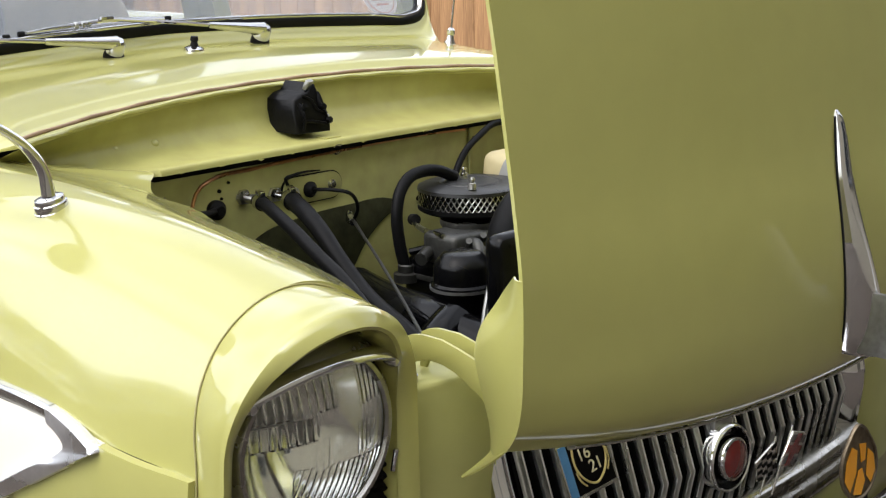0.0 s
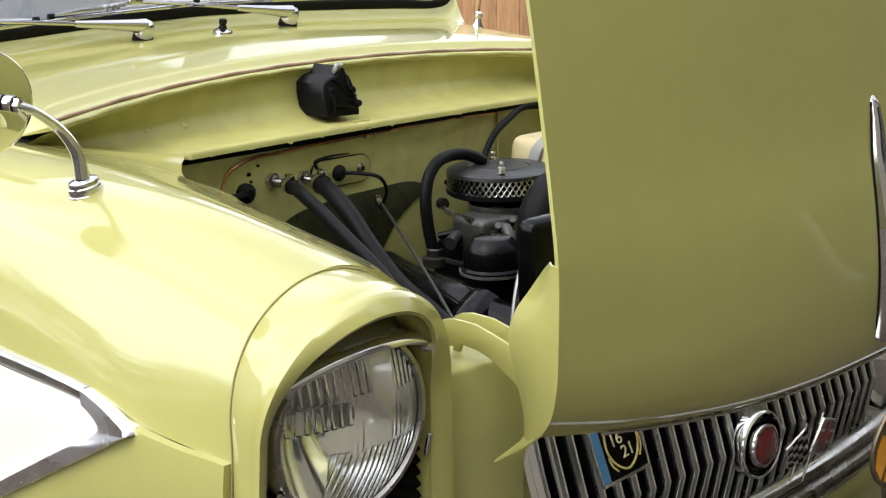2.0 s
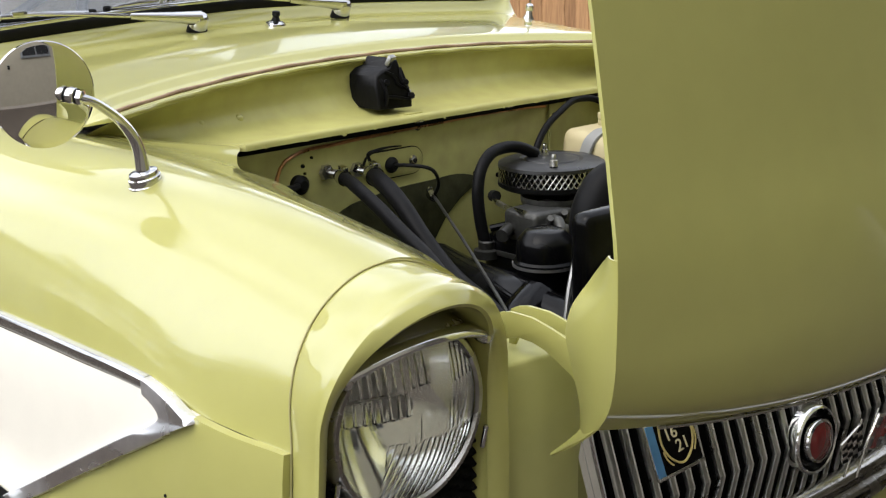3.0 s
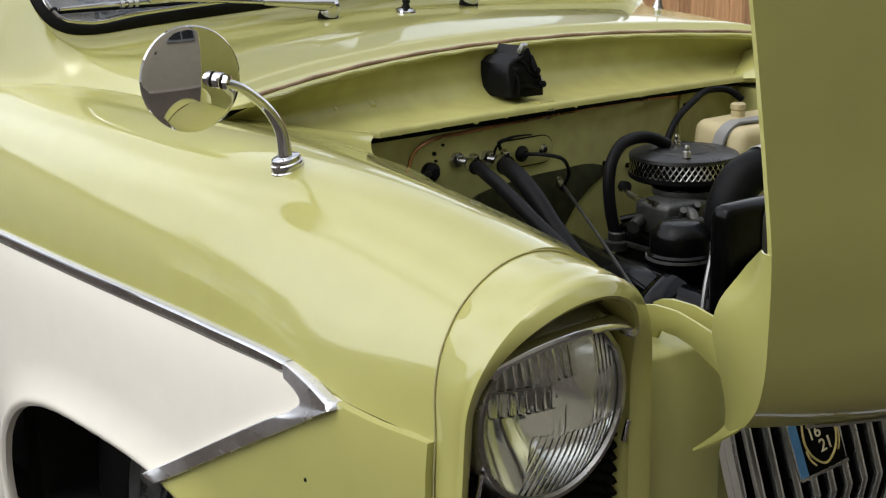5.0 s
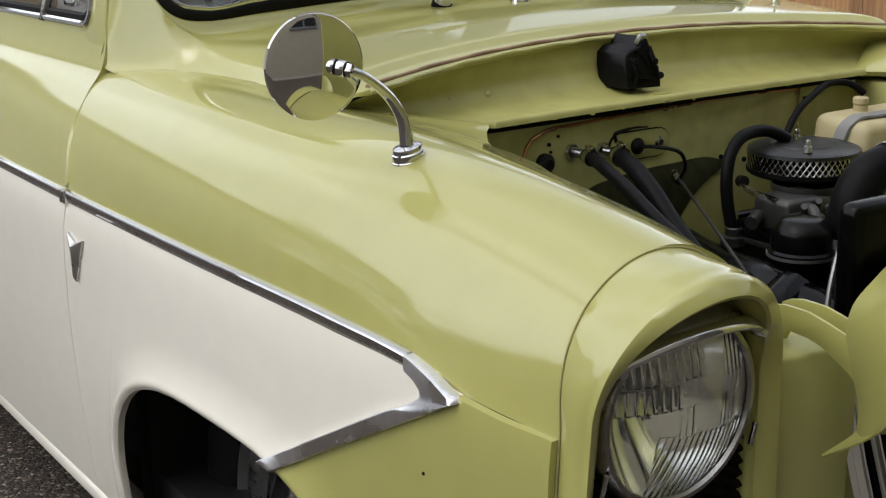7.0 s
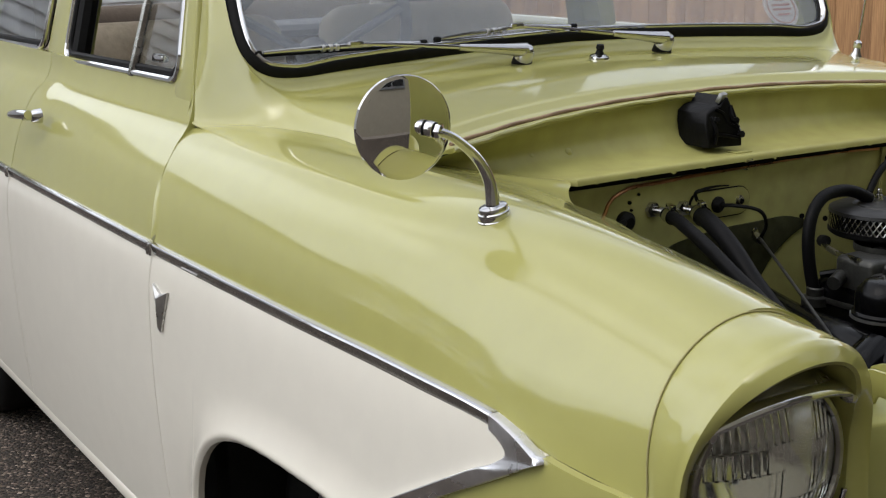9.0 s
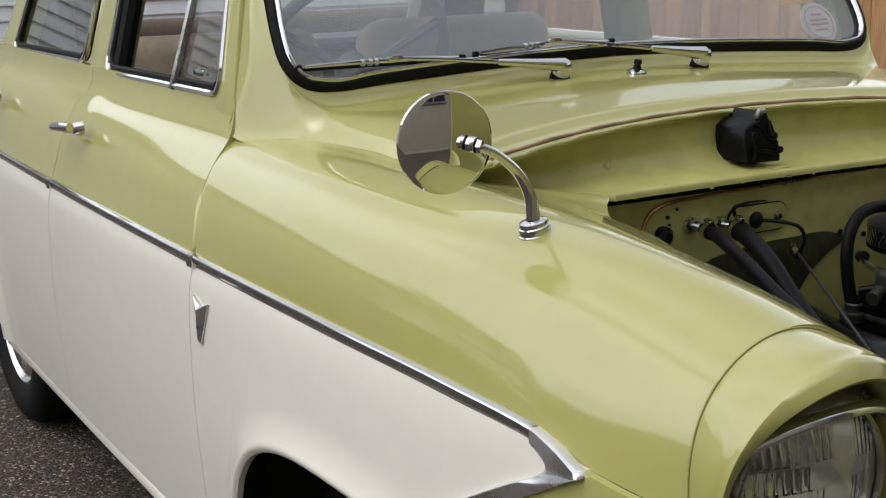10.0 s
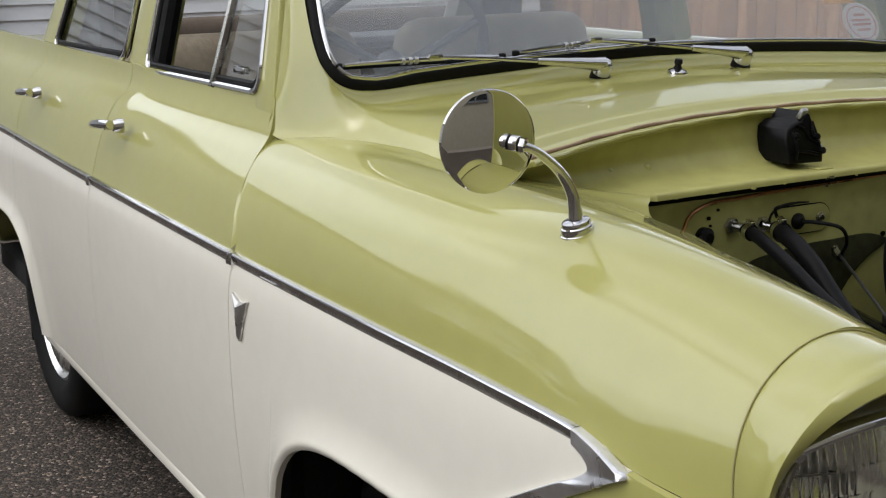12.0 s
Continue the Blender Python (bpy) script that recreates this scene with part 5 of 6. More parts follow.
engine = new("engine")
engine.parent = car
tagged(engine, "black painted four cylinder engine")
part("block", block(-0.58, -0.08, -0.16, 0.14, 0.32, 0.585, 0.03, 4), BLACK, engine)
part("head_cover", block(-0.56, -0.16, 0.02, 0.15, 0.56, 0.66, 0.03, 4), BLACK, engine)
part("manifold", tube([(-0.56, -0.06, 0.62), (-0.46, -0.09, 0.615), (-0.34, -0.12, 0.62), (-0.22, -0.13, 0.61)], [0.030, 0.034, 0.036, 0.03], 16), BLACK, engine)
part("manifold_branch", tube([(-0.30, -0.12, 0.63), (-0.28, -0.18, 0.60), (-0.26, -0.20, 0.52)], [0.03, 0.034, 0.03], 14), BLACK, engine)
part("manifold_branch", tube([(-0.48, -0.08, 0.62), (-0.47, -0.14, 0.59), (-0.46, -0.17, 0.5)], [0.03, 0.03, 0.03], 14), BLACK, engine)
part("heat_outlet", lathe([(0.010, 0.012), (0.0125, 0.010), (0.0125, 0.0), (0.019, -0.002), (0.019, -0.014)], pose(-0.535, 0.016, 0.632), 18), ALLOY, engine)
part("bowl", lathe([(0.0, 0.039), (0.026, 0.0385), (0.031, 0.037), (0.042, 0.026), (0.0445, 0.021), (0.045, 0.0), (0.049, -0.003), (0.049, -0.008), (0.044, -0.010), (0.040, -0.04)], pose(-0.335, -0.070, 0.671) @ Matrix.Diagonal((0.86, 0.86, 1, 1)), 32), BLACK, engine, "black domed filler bowl")
part("bowl_ring", lathe([(0.0455, -0.006), (0.0505, -0.0055), (0.0505, -0.0095), (0.0455, -0.010)], pose(-0.335, -0.070, 0.671) @ Matrix.Diagonal((0.86, 0.86, 1, 1)), 32), STEEL, engine)
bm = block(-0.515, -0.445, 0.02, 0.115, 0.625, 0.684, 0.010, 3)
block(-0.455, -0.415, 0.02, 0.065, 0.615, 0.668, 0.008, 3, bm)
block(-0.50, -0.44, 0.09, 0.145, 0.63, 0.672, 0.008, 3, bm)
block(-0.53, -0.43, 0.01, 0.13, 0.612, 0.622, 0.004, 2, bm)
lathe([(0.040, 0.668), (0.045, 0.675), (0.050, 0.683), (0.050, 0.692)], pose(-0.495, 0.11, 0), 24, bm)
tube([(-0.45, 0.05, 0.668), (-0.42, 0.04, 0.674), (-0.405, 0.03, 0.66)], 0.008, 10, bm=bm)
tube([(-0.50, 0.02, 0.655), (-0.49, -0.005, 0.65)], 0.010, 10, bm=bm)
bmesh.ops.translate(bm, verts=bm.verts, vec=(0, 0.008, 0.010))
part("casting", bm, ALLOY, engine, "grey alloy carburettor casting")
for x, y, z in ((-0.415, 0.105, 0.694), (-0.435, 0.045, 0.684), (-0.445, 0.085, 0.684), (-0.405, 0.055, 0.655), (-0.425, 0.02, 0.655)):
    part("carb_screw", lathe([(0.0, 0.010), (0.005, 0.010), (0.0055, 0.004), (0.0055, -0.006)], facing((x, y, z), (0.6, -0.5, 0.6)), 8), ALLOY, engine)
part("throttle_link", tube([(-0.60, 0.09, 0.690), (-0.55, 0.06, 0.688), (-0.47, 0.03, 0.692)], 0.0045, 8), CHROME_WORN, engine)
part("throttle_link", tube([(-0.53, 0.02, 0.662), (-0.50, 0.035, 0.672), (-0.46, 0.05, 0.690)], 0.005, 8), BLACK, engine)
part("link_joint", lathe([(0.0, 0.01), (0.008, 0.008), (0.009, -0.006), (0.0, -0.008)], facing((-0.585, 0.082, 0.692), (1, -0.4, 0.2)), 10), RUBBER, engine)
# pancake air cleaner with a diamond mesh side
cx, cy = -0.542, 0.162
filt = new("air_cleaner")
filt.parent = car
tagged(filt, "black pancake air cleaner with bright mesh side")
fm = pose(cx, cy, 0.009)
part("top", lathe([(0.0, 0.7355), (0.040, 0.7355), (0.042, 0.7335), (0.046, 0.7335), (0.048, 0.735), (0.074, 0.733), (0.081, 0.730), (0.082, 0.725)], fm, 56), mat("satin_black_lid", (0.012, 0.012, 0.012), 0.33, vary=0.2, scale=90, bump=0.05, bump_scale=200, rough_vary=0.25, spec=0.45), filt, "satin black lid")
part("base", lathe([(0.079, 0.703), (0.082, 0.702), (0.082, 0.696), (0.078, 0.693), (0.036, 0.690), (0.036, 0.67)], fm, 56), BLACK_MATT, filt)
part("element", lathe([(0.0765, 0.695), (0.0765, 0.73)], fm, 56), BLACK_MATT, filt)
bm = bmesh.new()
for s in (-1, 1):
    for i in range(56):
        a0 = 2 * math.pi * i / 56
        tube([(cx + 0.0800 * math.cos(a0 + s * q), cy + 0.0800 * math.sin(a0 + s * q), 0.710 + 0.026 * q / 0.22) for q in (0.0, 0.073, 0.147, 0.22)], 0.0010, 4, 5, bm=bm)
part("mesh_side", bm, CHROME_WORN, filt, "bright diamond mesh")
for x, y in ((-0.566, 0.172), (-0.496, 0.118)):
    part("wing_nut", lathe([(0.0, 0.024), (0.004, 0.024), (0.0055, 0.019), (0.004, 0.013), (0.0075, 0.012), (0.0085, 0.002), (0.0085, 0.0)], pose(x, y, 0.744) @ Matrix.Scale(0.75, 4), 10), CHROME_WORN, filt)
part("breather_hose", tube([(-0.54, 0.020, 0.632), (-0.548, 0.015, 0.68), (-0.553, 0.017, 0.715), (-0.56, 0.030, 0.742), (-0.568, 0.055, 0.760), (-0.575, 0.085, 0.765), (-0.575, 0.125, 0.762), (-0.568, 0.155, 0.748)], 0.0090, 14), HOSE, engine, "bent black breather hose")
part("thin_hose", tube([(-0.60, 0.185, 0.74), (-0.61, 0.215, 0.769), (-0.625, 0.27, 0.793), (-0.638, 0.33, 0.806), (-0.63, 0.37, 0.799), (-0.62, 0.385, 0.785)], 0.0055, 10), HOSE, engine)
part("fan_duct", tube([(-0.31, -0.008, 0.68), (-0.31, 0.000, 0.73), (-0.308, 0.016, 0.755), (-0.30, 0.048, 0.770), (-0.285, 0.14, 0.776)], [0.030, 0.031, 0.029, 0.027, 0.027], 18), HOSE, engine, "thick black rubber duct")
part("duct_band", lathe([(0.028, -0.011), (0.029, -0.011), (0.029, 0.011), (0.028, 0.011)], facing((-0.299, 0.052, 0.7705), (0.15, 1, 0.12)), 24), mat("pale_label", (0.55, 0.54, 0.5), 0.5, vary=0.1, scale=200, dark=(0.2, 0.2, 0.19)), engine)
bm = block(-0.200, -0.166, -0.174, -0.06, 0.58, 0.772, 0.014, 4)
block(-0.215, -0.170, -0.10, 0.03, 0.60, 0.756, 0.012, 3, bm)
part("header_tank", bm, BLACK, engine, "black radiator header tank")
part("tank_side", block(-0.215, -0.155, -0.115, 0.03, 0.62, 0.765, 0.014, 3), mat("dusty_black", (0.05, 0.045, 0.035), 0.55, vary=0.3, scale=60), engine)
part("dipstick", tube([(-0.20, -0.180, 0.60), (-0.215, -0.150, 0.685), (-0.218, -0.138, 0.71)], 0.0035, 8), STEEL, engine)
part("radiator", block(-0.115, -0.07, -0.16, 0.28, 0.34, 0.66, 0.006), BLACK, engine)

# fluid tank
tank = new("washer_tank")
tank.parent = car
tagged(tank, "yellowed plastic fluid tank with a grey strap")
bm = block(-0.605, -0.50, 0.228, 0.43, 0.60, 0.772, 0.016, 4)
for v in bm.verts:
    if v.co.z > 0.66:
        v.co.y += 0.22 * max(0, 0.34 - v.co.y) * (v.co.z - 0.66) / 0.11
        v.co.z -= 0.10 * max(0, v.co.x + 0.56)
part("body", bm, PLASTIC, tank)
part("neck", lathe([(0.013, 0.755), (0.013, 0.779), (0.011, 0.780), (0.014, 0.783), (0.014, 0.790), (0.011, 0.792), (0.0, 0.792)], pose(-0.575, 0.322, 0) @ Matrix.Diagonal((0.85, 0.85, 1, 1)), 20), PLASTIC, tank, "screw neck of the tank")
strap = [(-0.550, 0.227, 0.65), (-0.549, 0.234, 0.70), (-0.545, 0.2405, 0.74), (-0.541, 0.248, 0.760), (-0.536, 0.261, 0.7715), (-0.532, 0.30, 0.7735), (-0.530, 0.36, 0.7735), (-0.530, 0.42, 0.770)]
part("strap", grid(np.stack([curve(np.array(strap) + np.array(o), 40) for o in ((-0.011, 0.001, -0.002), (-0.010, -0.0012, 0.0012), (0.010, -0.0012, 0.0002), (0.011, 0.001, -0.003))], axis=1)), STRAP, tank, "flat grey strap")

# ---- grille ----
def grille_x(y):
    return 0.046 - 0.2 * y * y


grille = new("grille")
grille.parent = car
tagged(grille, "chrome vertical bar grille with dark gaps")
ys = np.linspace(-0.35, 0.35, 40)
back = np.stack([[(grille_x(y) + dx - 0.060, y, z) for y in ys] for z, dx in ((0.68, -0.03), (0.52, 0.0), (0.36, -0.03))])
part("backing", grid(back), BLACK_MATT, grille)
KINKS = ((0.665, -0.048), (0.522, 0.0005), (0.516, 0.0028), (0.510, 0.0018), (0.44, -0.0125), (0.41, -0.018))
BAR = [(-0.0050, -0.004), (-0.0052, -0.001), (-0.0047, 0.0010), (-0.0038, 0.0012), (-0.0030, 0.0002), (0.0030, 0.0002), (0.0038, 0.0012), (0.0047, 0.0010), (0.0052, -0.001), (0.0050, -0.004)]
FIN = [(-0.0044, -0.0035), (-0.0030, -0.050), (0.0030, -0.050), (0.0044, -0.0035)]
for i in range(-11, 15):
    y = -0.067 + i * 0.0240
    x = grille_x(y)
    part("bar", grid(np.array([[(x + dx + d, y + w, z) for w, d in BAR] for z, dx in KINKS])), SILVER, grille, sharp=20)
    part("bar_fin", grid(np.array([[(x + dx + d, y + w, z) for w, d in FIN] for z, dx in KINKS])), BLACK_MATT, grille)
edge = np.array([(grille_x(y), y, 0.0) for y in np.linspace(-0.345, 0.345, 40)])
rail = [edge + np.array([a, 0, z]) for a, z in ((-0.045, 0.449), (-0.020, 0.4475), (-0.004, 0.444), (0.004, 0.438), (0.006, 0.431), (0.003, 0.422), (0.009, 0.416), (0.011, 0.405), (0.006, 0.394), (-0.02, 0.390))]
PITTED = mat("pitted_chrome", (0.42, 0.41, 0.39), 0.16, metal=1.0, vary=0.2, scale=130, bump=0.12, bump_scale=160, rough_vary=0.3, dark=(0.26, 0.25, 0.23))
part("lower_frame", grid(across(rail, 40)), PITTED, grille, "pitted chrome lower frame")
for s in (-1, 1):
    cross = ((-0.045, 0.300), (-0.020, 0.303), (-0.002, 0.312), (0.006, 0.326), (0.010, 0.331), (0.011, 0.338), (0.006, 0.343), (0.010, 0.348), (0.008, 0.355), (-0.02, 0.358))
    posts = ((0.665, -0.030), (0.58, -0.006), (0.516, 0.012), (0.455, 0.006), (0.405, -0.002))
    part("end_frame", grid(across([np.array([(a + dx, s * (b + (0.020 if s < 0 else 0.0)), z) for a, b in cross]) for z, dx in posts], 24)), CHROME, grille, "chrome end channel")
med = new("medallion")
med.parent = car
tagged(med, "chrome ringed grille medallion with red centre")
mm = facing((grille_x(0) + 0.010, -0.030, 0.517), (1, 0, 0.05)) @ Matrix.Scale(0.86, 4)
part("ring", lathe([(0.0475, -0.014), (0.0475, 0.000), (0.0465, 0.004), (0.0448, 0.0055), (0.0430, 0.004), (0.0420, -0.002)], mm, 56), CHROME, med)
# Chrome dish, coloured black for the dark ground it reflects.
part("dish", lathe([(0.0422, 0.000), (0.039, -0.008), (0.033, -0.012), (0.027, -0.012)], mm, 48), BLACK, med)
part("inner_ring", lathe([(0.0315, -0.012), (0.0315, 0.005), (0.0300, 0.009), (0.0275, 0.0105), (0.0262, 0.010)], mm, 48), CHROME, med)
part("enamel", lathe([(0.0264, 0.009), (0.018, 0.0130), (0.009, 0.0150), (0.0, 0.0155)], mm, 40), RED, med, "deep red enamel centre")
part("bracket", block(-0.020, 0.020, 0.030, 0.062, -0.018, -0.008, 0.003, m=mm), STEEL, med)

# club badge with numerals
badge = new("club_badge")
badge.parent = car
tagged(badge, "black and blue enamel badge with gold shield")
bmx = facing((0.050, -0.272, 0.572), (0.94, -0.11, 0.31)) @ Matrix.Translation((-0.006, 0.0117, 0)) @ Matrix.Rotation(radians(6), 4, "Z") @ Matrix.Scale(0.72, 4)
part("plate", block(-0.048, 0.046, -0.042, 0.042, -0.004, 0.0, 0.001, m=bmx), CHROME_WORN, badge)
part("black_field", block(-0.030, 0.044, -0.037, 0.039, 0.0, 0.0015, m=bmx), BLACK, badge)
part("blue_field", block(-0.046, -0.032, -0.037, 0.039, 0.0, 0.0015, m=bmx), BLUE, badge)
part("lower_rail", block(-0.048, 0.046, -0.042, -0.037, 0.0, 0.004, 0.001, m=bmx), CHROME_WORN, badge)
sh = [(-0.022, 0.034), (-0.024, 0.0), (-0.016, -0.016), (0.006, -0.030), (0.028, -0.016), (0.036, 0.0), (0.034, 0.034)]
part("shield_line", tube([tuple(bmx @ Vector((x, y, 0.002))) for x, y in sh], 0.0013, 6, 60), GOLD, badge)
part("shield_line", tube([tuple(bmx @ Vector((x, y, 0.002))) for x, y in ((-0.026, -0.004), (-0.022, -0.018), (-0.014, -0.028))], 0.0011, 6, 20), GOLD, badge)
part("shield_line", tube([tuple(bmx @ Vector((x, y, 0.002))) for x, y in ((0.040, 0.012), (0.040, -0.004), (0.032, -0.020))], 0.0011, 6, 20), GOLD, badge)


def letters(text, size, m, parent, material):
    cu = bpy.data.curves.new("text", "FONT")
    cu.body, cu.size, cu.extrude, cu.align_x, cu.align_y = text, size, 0.0006, "CENTER", "CENTER"
    tmp = new("text", cu)
    me = bpy.data.meshes.new_from_object(tmp.evaluated_get(bpy.context.evaluated_depsgraph_get()))
    bpy.data.objects.remove(tmp)
    bpy.data.curves.remove(cu)
    me.transform(m)
    me.materials.append(material)
    ob = new("numeral", me)
    ob.parent = parent
    return ob


letters("16", 0.026, bmx @ Matrix.Translation((-0.004, 0.016, 0.0022)) @ Matrix.Rotation(radians(4), 4, "Z"), badge, LETTER)
letters("21", 0.026, bmx @ Matrix.Translation((0.013, -0.005, 0.0022)) @ Matrix.Rotation(radians(4), 4, "Z"), badge, LETTER)

# crossed flags
flags = new("flags_badge")
flags.parent = car
tagged(flags, "crossed enamel flags badge, chequered and red")
fm = facing((0.061, 0.062, 0.490), (1, 0, 0.0))
part("pole", tube([tuple(fm @ Vector(p)) for p in ((-0.036, -0.036, 0.002), (-0.020, -0.005, 0.002), (-0.003, 0.029, 0.002))], 0.0015, 8, 8), CHROME, flags)
part("pole", tube([tuple(fm @ Vector(p)) for p in ((-0.005, -0.046, 0.0), (0.014, -0.008, 0.0), (0.037, 0.031, 0.0))], 0.0015, 8, 8), CHROME, flags)


def on_flag(corners, u, v):
    a, b, c, d = corners
    return tuple((a[i] * (1 - v) + b[i] * v) * (1 - u) + (d[i] * (1 - v) + c[i] * v) * u for i in (0, 1))


CHEQ = ((-0.046, 0.008), (-0.042, -0.017), (0.001, -0.018), (-0.003, 0.024))
CROSS = ((0.031, 0.027), (0.001, -0.010), (0.029, -0.019), (0.065, 0.016))
part("chequered_flag", plate(CHEQ, 0.003, 0.0005, fm), CHROME_WORN, flags)
for r in range(6):
    for c in range(4):
        if (r + c) % 2:
            q = [on_flag(CHEQ, u, v) for u, v in ((c / 4 + 0.01, r / 6 + 0.02), (c / 4 + 0.01, r / 6 + 0.15), (c / 4 + 0.24, r / 6 + 0.15), (c / 4 + 0.24, r / 6 + 0.02))]
            part("check", plate(q, 0.0008, 0, fm @ Matrix.Translation((0, 0, 0.0031))), BLACK_MATT, flags)
part("red_flag", plate(CROSS, 0.003, 0.0005, fm @ Matrix.Translation((0, 0, 0.003))), CHROME_WORN, flags)
DULL = mat("dull_enamel", (0.09, 0.08, 0.085), 0.35, coat=0.3, vary=0.2)
for u0, u1, v0, v1, m in ((0.36, 0.64, 0.04, 0.96, RED), (0.04, 0.35, 0.38, 0.62, RED), (0.65, 0.96, 0.38, 0.62, RED), (0.08, 0.30, 0.08, 0.30, DULL), (0.72, 0.94, 0.08, 0.30, DULL), (0.08, 0.30, 0.70, 0.92, DULL), (0.72, 0.94, 0.70, 0.92, DULL)):
    part("enamel_panel", plate([on_flag(CROSS, *p) for p in ((u0, v0), (u0, v1), (u1, v1), (u1, v0))], 0.0008, 0, fm @ Matrix.Translation((0, 0, 0.0062))), m, flags)

def valance():
    rows = []
    for y in np.linspace(-0.56, 0.56, 50):
        x = grille_x(y) - 0.25 * max(0.0, abs(y) - 0.34)
        rows.append([(x - 0.030, y, 0.398), (x - 0.004, y, 0.394), (x + 0.004, y, 0.388), (x + 0.008, y, 0.374), (x + 0.010, y, 0.345), (x + 0.002, y, 0.30), (x - 0.02, y, 0.25)])
    return grid(np.array(rows))


for s in (-1, 1):
    part("front_apron", block(-0.11, -0.060, min(s * 0.33, s * 0.68), max(s * 0.33, s * 0.68), 0.22, 0.60, 0.02), GREEN, car)
part("front_valance", valance(), GREEN, car, "green valance below the grille")

# round motoring badge on the bumper
mb = new("motoring_badge")
mb.parent = car
tagged(mb, "chrome winged badge with yellow enamel")
qm = facing((0.10, 0.192, 0.450), (1, -0.15, 0.05)) @ Matrix.Scale(0.98, 4)
out = [(0.036 * math.cos(a), 0.044 * math.sin(a) + 0.014 * max(0, math.sin(a)) ** 8) for a in np.linspace(0, 2 * math.pi, 48, endpoint=False)]
TARNISH = mat("tarnished_brass", (0.20, 0.16, 0.11), 0.35, metal=0.8, vary=0.25, scale=120, bump=0.2)
part("shield", plate(out, 0.004, 0.001, qm), TARNISH, mb)
part("border", tube([tuple(qm @ Vector((x * 0.97, y * 0.97, 0.004))) for x, y in out[::2] + out[:1]], 0.0022, 6, 72), TARNISH, mb)
for p in ([(-0.031, -0.012), (-0.020, -0.030), (-0.008, -0.006), (-0.006, 0.024), (-0.016, 0.030), (-0.027, 0.012)], [(-0.001, 0.032), (0.012, 0.030), (0.010, 0.008), (0.002, 0.006)], [(-0.013, -0.034), (0.002, -0.038), (0.010, -0.020), (0.004, -0.002), (-0.003, -0.004)], [(0.016, 0.022), (0.027, 0.012), (0.031, -0.010), (0.022, -0.026), (0.013, -0.014)]):
    part("enamel_panel", plate(p, 0.001, 0, qm @ Matrix.Translation((0, 0, 0.0044))), YELLOW, mb)
part("stem", block(-0.010, 0.010, -0.09, -0.03, -0.002, 0.004, 0.002, m=qm), TARNISH, mb)
pr = [(-0.02, 0.05), (0.012, 0.045), (0.022, 0.02), (0.024, 0.0), (0.022, -0.025), (0.012, -0.05), (-0.02, -0.055)]
yy = np.linspace(-0.80, 0.80, 40)
part("bumper", grid(np.stack([[(0.135 - 0.22 * abs(y) ** 2.4 + a, y, 0.350 + b) for a, b in pr] for y in yy])), CHROME, car, "curved chrome front bumper")

# ---- wheels ----
def wheel(x, y):
    w = new("wheel")
    w.parent = car
    s = -1 if y < 0 else 1
    m = facing((x, y, 0.287), (0, s, 0))
    part("tyre", lathe([(0.19, 0.0), (0.195, 0.055), (0.215, 0.068), (0.245, 0.072), (0.270, 0.064), (0.284, 0.050), (0.287, 0.03), (0.287, -0.03), (0.284, -0.05), (0.26, -0.07), (0.2, -0.06)], m, 64), RUBBER, w, "black treaded tyre")
    part("rim", lathe([(0.196, 0.052), (0.188, 0.056), (0.180, 0.045), (0.172, 0.03), (0.150, 0.028), (0.12, 0.034), (0.0, 0.034)], m, 48), SILVER, w, "silver painted steel rim")
    part("hubcap", lathe([(0.115, 0.034), (0.110, 0.046), (0.09, 0.055), (0.05, 0.060), (0.03, 0.068), (0.0, 0.070)], m, 48), CHROME, w)
    part("rim_band", lathe([(0.176, 0.046), (0.160, 0.052), (0.140, 0.048), (0.128, 0.04)], m, 48), CHROME_WORN, w)


for x, y in ((-0.66, 0.575), (-2.57, 0.658)):
    wheel(x, -y)
    wheel(x, y)
part("mud_flap", block(-2.93, -2.915, -0.705, -0.56, 0.10, 0.26, 0.004), RUBBER, car)
part("rear_well", block(-3.12, -2.52, -0.52, -0.45, 0.22, 0.66), UNDER, car)

# ---- surroundings ----
fence = thing("fence", "tall brown closeboard timber fence", "fence")
bd = mesh("board", block(-0.052, 0.052, -0.009, 0.009, 0.05, 1.78, 0.003, 1), WOOD)
for i in range(107):
    b = new("board", bd)
    b.parent = fence
    b.location = (-11.5 + i * 0.098, 5.0 + 0.006 * (i % 2), 0.02 * math.sin(i * 7.3))
    b.rotation_euler = (0, 0, 0.06 * (1 if i % 2 else -0.3))
for z in (0.35, 1.45):
    part("rail", block(-11.6, -1.0, 5.02, 5.07, z - 0.04, z + 0.04, 0.004), WOOD, fence)
garage = thing("house", "house with white horizontal weatherboards", "house")
wb = bmesh.new()
lap = [[wb.verts.new((x, y, z)) for x, z in ((-9.03, 0.0), (-9.0, 0.0), (-9.02, 0.108), (-9.03, 0.108))] for y in (-7, 4.8)]
for i in range(4):
    wb.faces.new((lap[0][i], lap[0][(i + 1) % 4], lap[1][(i + 1) % 4], lap[1][i]))
wb = mesh("weatherboard", wb, WHITE_WALL)
for i in range(27):
    b = new("weatherboard", wb)
    b.parent = garage
    b.location = (0, 0, 0.02 + i * 0.105)
part("wall", block(-14, -9.04, -7, 4.8, 0, 2.86), BRICK, garage)
part("roof", block(-14.3, -8.8, -7.3, 5.1, 2.86, 2.98), BRICK, garage)
part("downpipe", tube([(-8.95, 0.35, 0.0), (-8.95, 0.35, 2.84)], 0.045, 12, 4), TRIM_INT, garage)
front_house = thing("house", "pale grey rendered house with a dark window", "house")
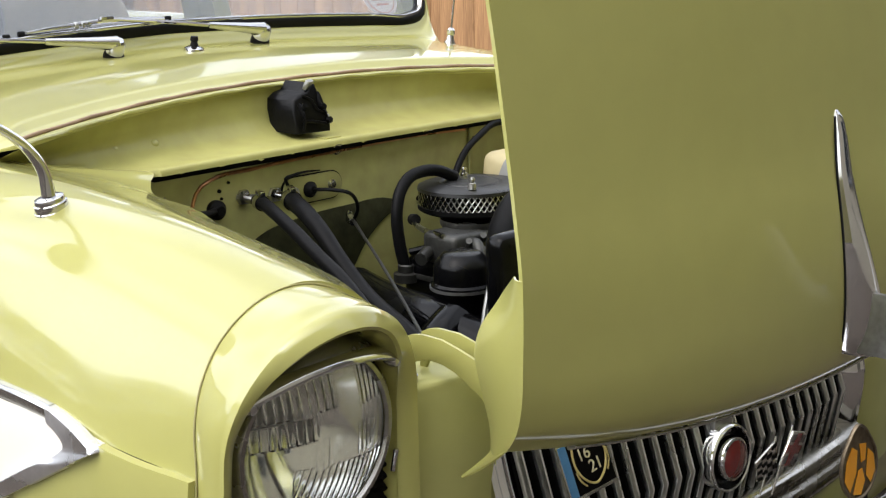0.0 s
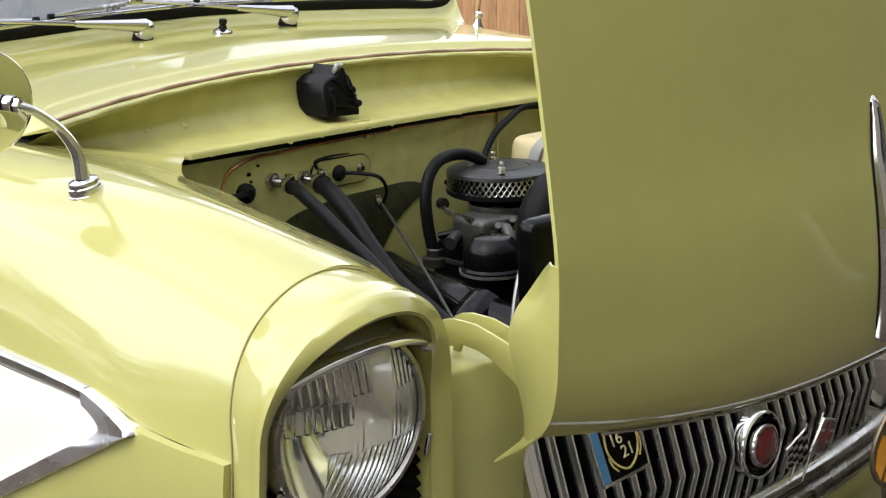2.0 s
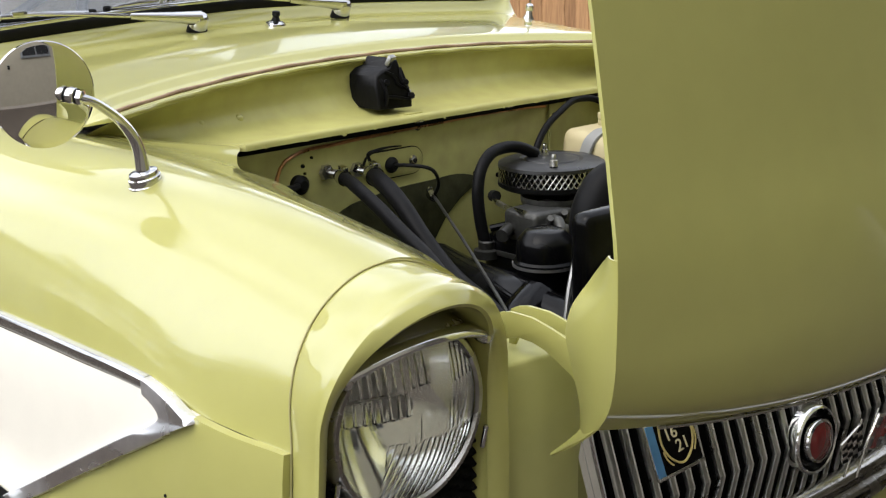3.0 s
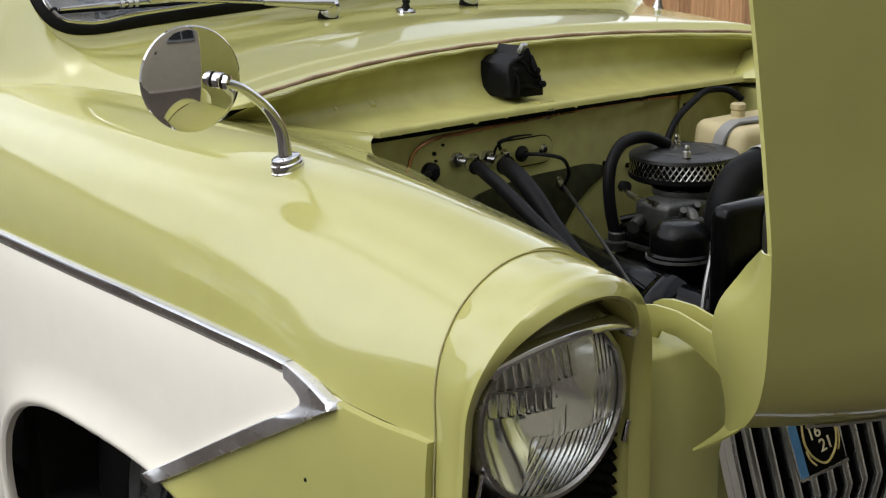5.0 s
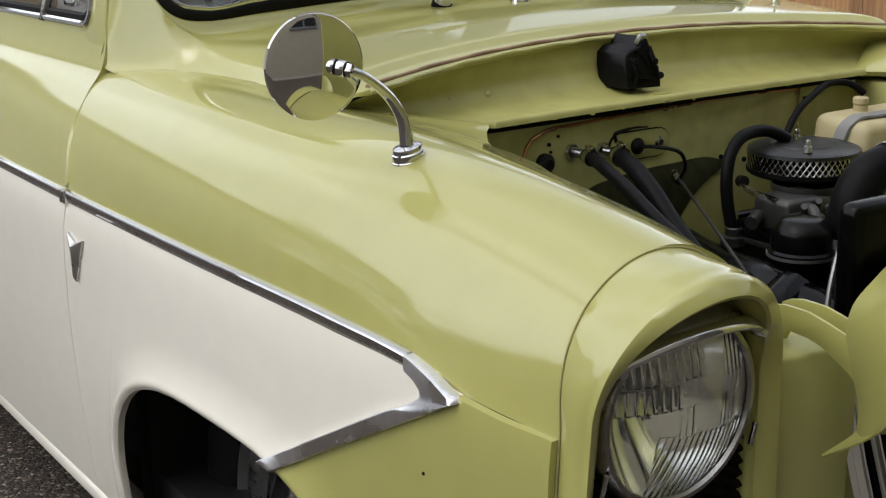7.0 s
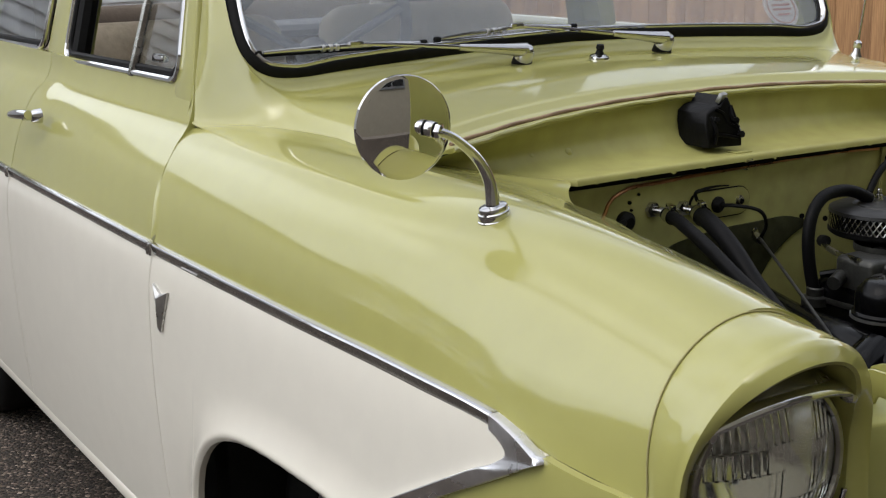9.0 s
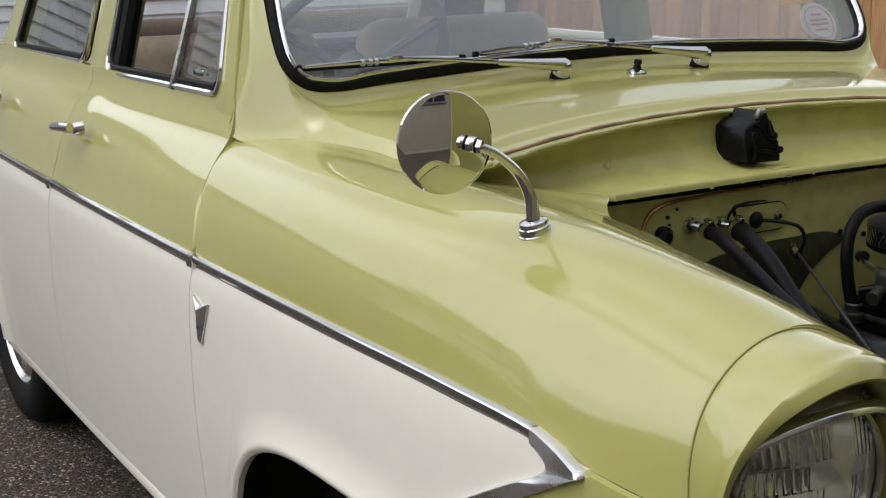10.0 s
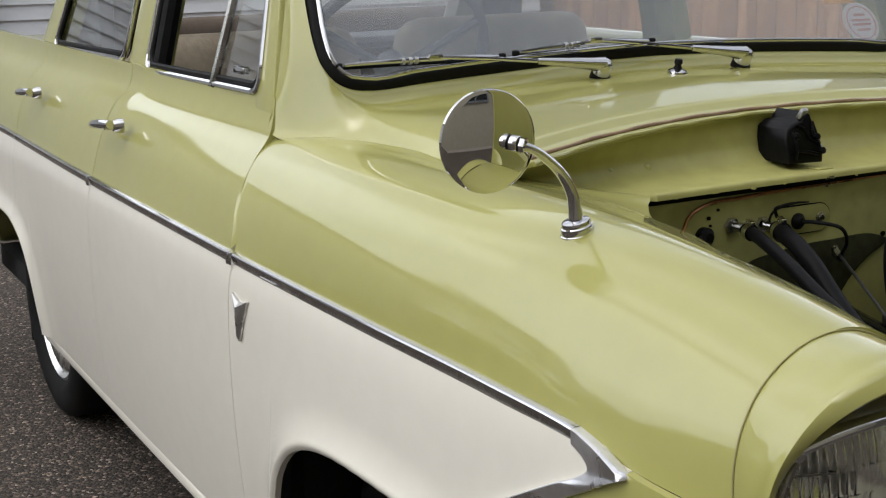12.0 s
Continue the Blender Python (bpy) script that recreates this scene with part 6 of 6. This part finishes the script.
part("wall", block(4.2, 9.0, -14, 1.5, 0, 6.4), mat("pale_render", (0.265, 0.238, 0.182), 0.85, vary=0.06, scale=8, bump=0.2), front_house)
part("plinth", block(4.17, 4.2, -14, 1.5, 0, 0.08), BRICK, front_house)
part("window_frame", block(4.13, 4.2, 0.15, 1.3, 1.62, 2.7, 0.02), TRIM_INT, front_house)
part("window_pane", block(4.12, 4.135, 0.22, 0.70, 1.70, 2.62), BLACK, front_house)
part("window_pane", block(4.12, 4.135, 0.75, 1.23, 1.70, 2.62), BLACK, front_house)
part("air_vent", block(4.17, 4.2, -0.36, -0.28, 1.30, 1.44, 0.01), BLACK, front_house)
part("roof", block(4.0, 9.4, -14.4, 1.8, 6.4, 6.55), BRICK, front_house)
# Unseen dark block, added to shade the bonnet and darken its reflection.
part("side_wing", block(4.45, 9.0, 1.5, 16, 0, 5.4), mat("dark_blocker", (0.075, 0.068, 0.045), 0.85, vary=0.1, scale=8, bump=0.2), front_house)
part("side_roof", block(4.25, 9.2, 1.8, 16.2, 5.4, 5.5), BRICK, front_house)
# Unseen wall, added to keep bright horizon sky out of the bonnet.
north_wall = new("wall_north", mesh("wall_north", block(-1.0, 4.44, 5.0, 5.2, 0, 2.5), bpy.data.materials["dark_blocker"]))
tagged(north_wall, "unseen dark wall, added to darken the bonnet's reflection", "wall", kind="structure")
# Unseen wall, added so that the car's side reflects something dark.
side_wall = new("wall_south", mesh("wall_south", block(-14, 10, -9.2, -9.0, 0, 1.4), BRICK))
tagged(side_wall, "unseen brown wall, added to darken the side reflections", "wall", kind="structure")


def hedge():
    """Loose unseen leaves heaped along the wall; uneven top breaks up the wing's reflection."""
    r = random.Random(11)
    bm = bmesh.new()
    for _ in range(9000):
        x = r.uniform(-14, 10)
        top = 4.3 - 2.0 * float(smooth(-10.0, -7.0, x)) - 1.0 * float(smooth(-4.0, -1.0, x)) + 0.9 * noise.noise((x * 0.35, 1.0, 0)) + 0.6 * noise.noise((x * 1.1, 5.0, 0)) + 0.35 * noise.noise((x * 3.1, 9.0, 0))
        z = 1.2 + (top - 1.2) * r.random() ** 0.6
        c = Vector((x, -9.6 + r.uniform(-0.5, 0.5), z))
        a = Vector((r.gauss(0, 1), r.gauss(0, 1), r.gauss(0, 1))).normalized() * r.uniform(0.06, 0.13)
        b = a.orthogonal() * r.uniform(0.5, 0.8)
        bm.faces.new([bm.verts.new(c + q) for q in (a, b, -a, -b)])
    return bm


LEAF = mat("hedge_leaf", (0.05, 0.07, 0.022), 0.6, vary=0.3, scale=4)
tagged(new("hedge", mesh("hedge", hedge(), LEAF)), "unseen dark green hedge behind the wall, added for reflections", "hedge", kind="stuff")
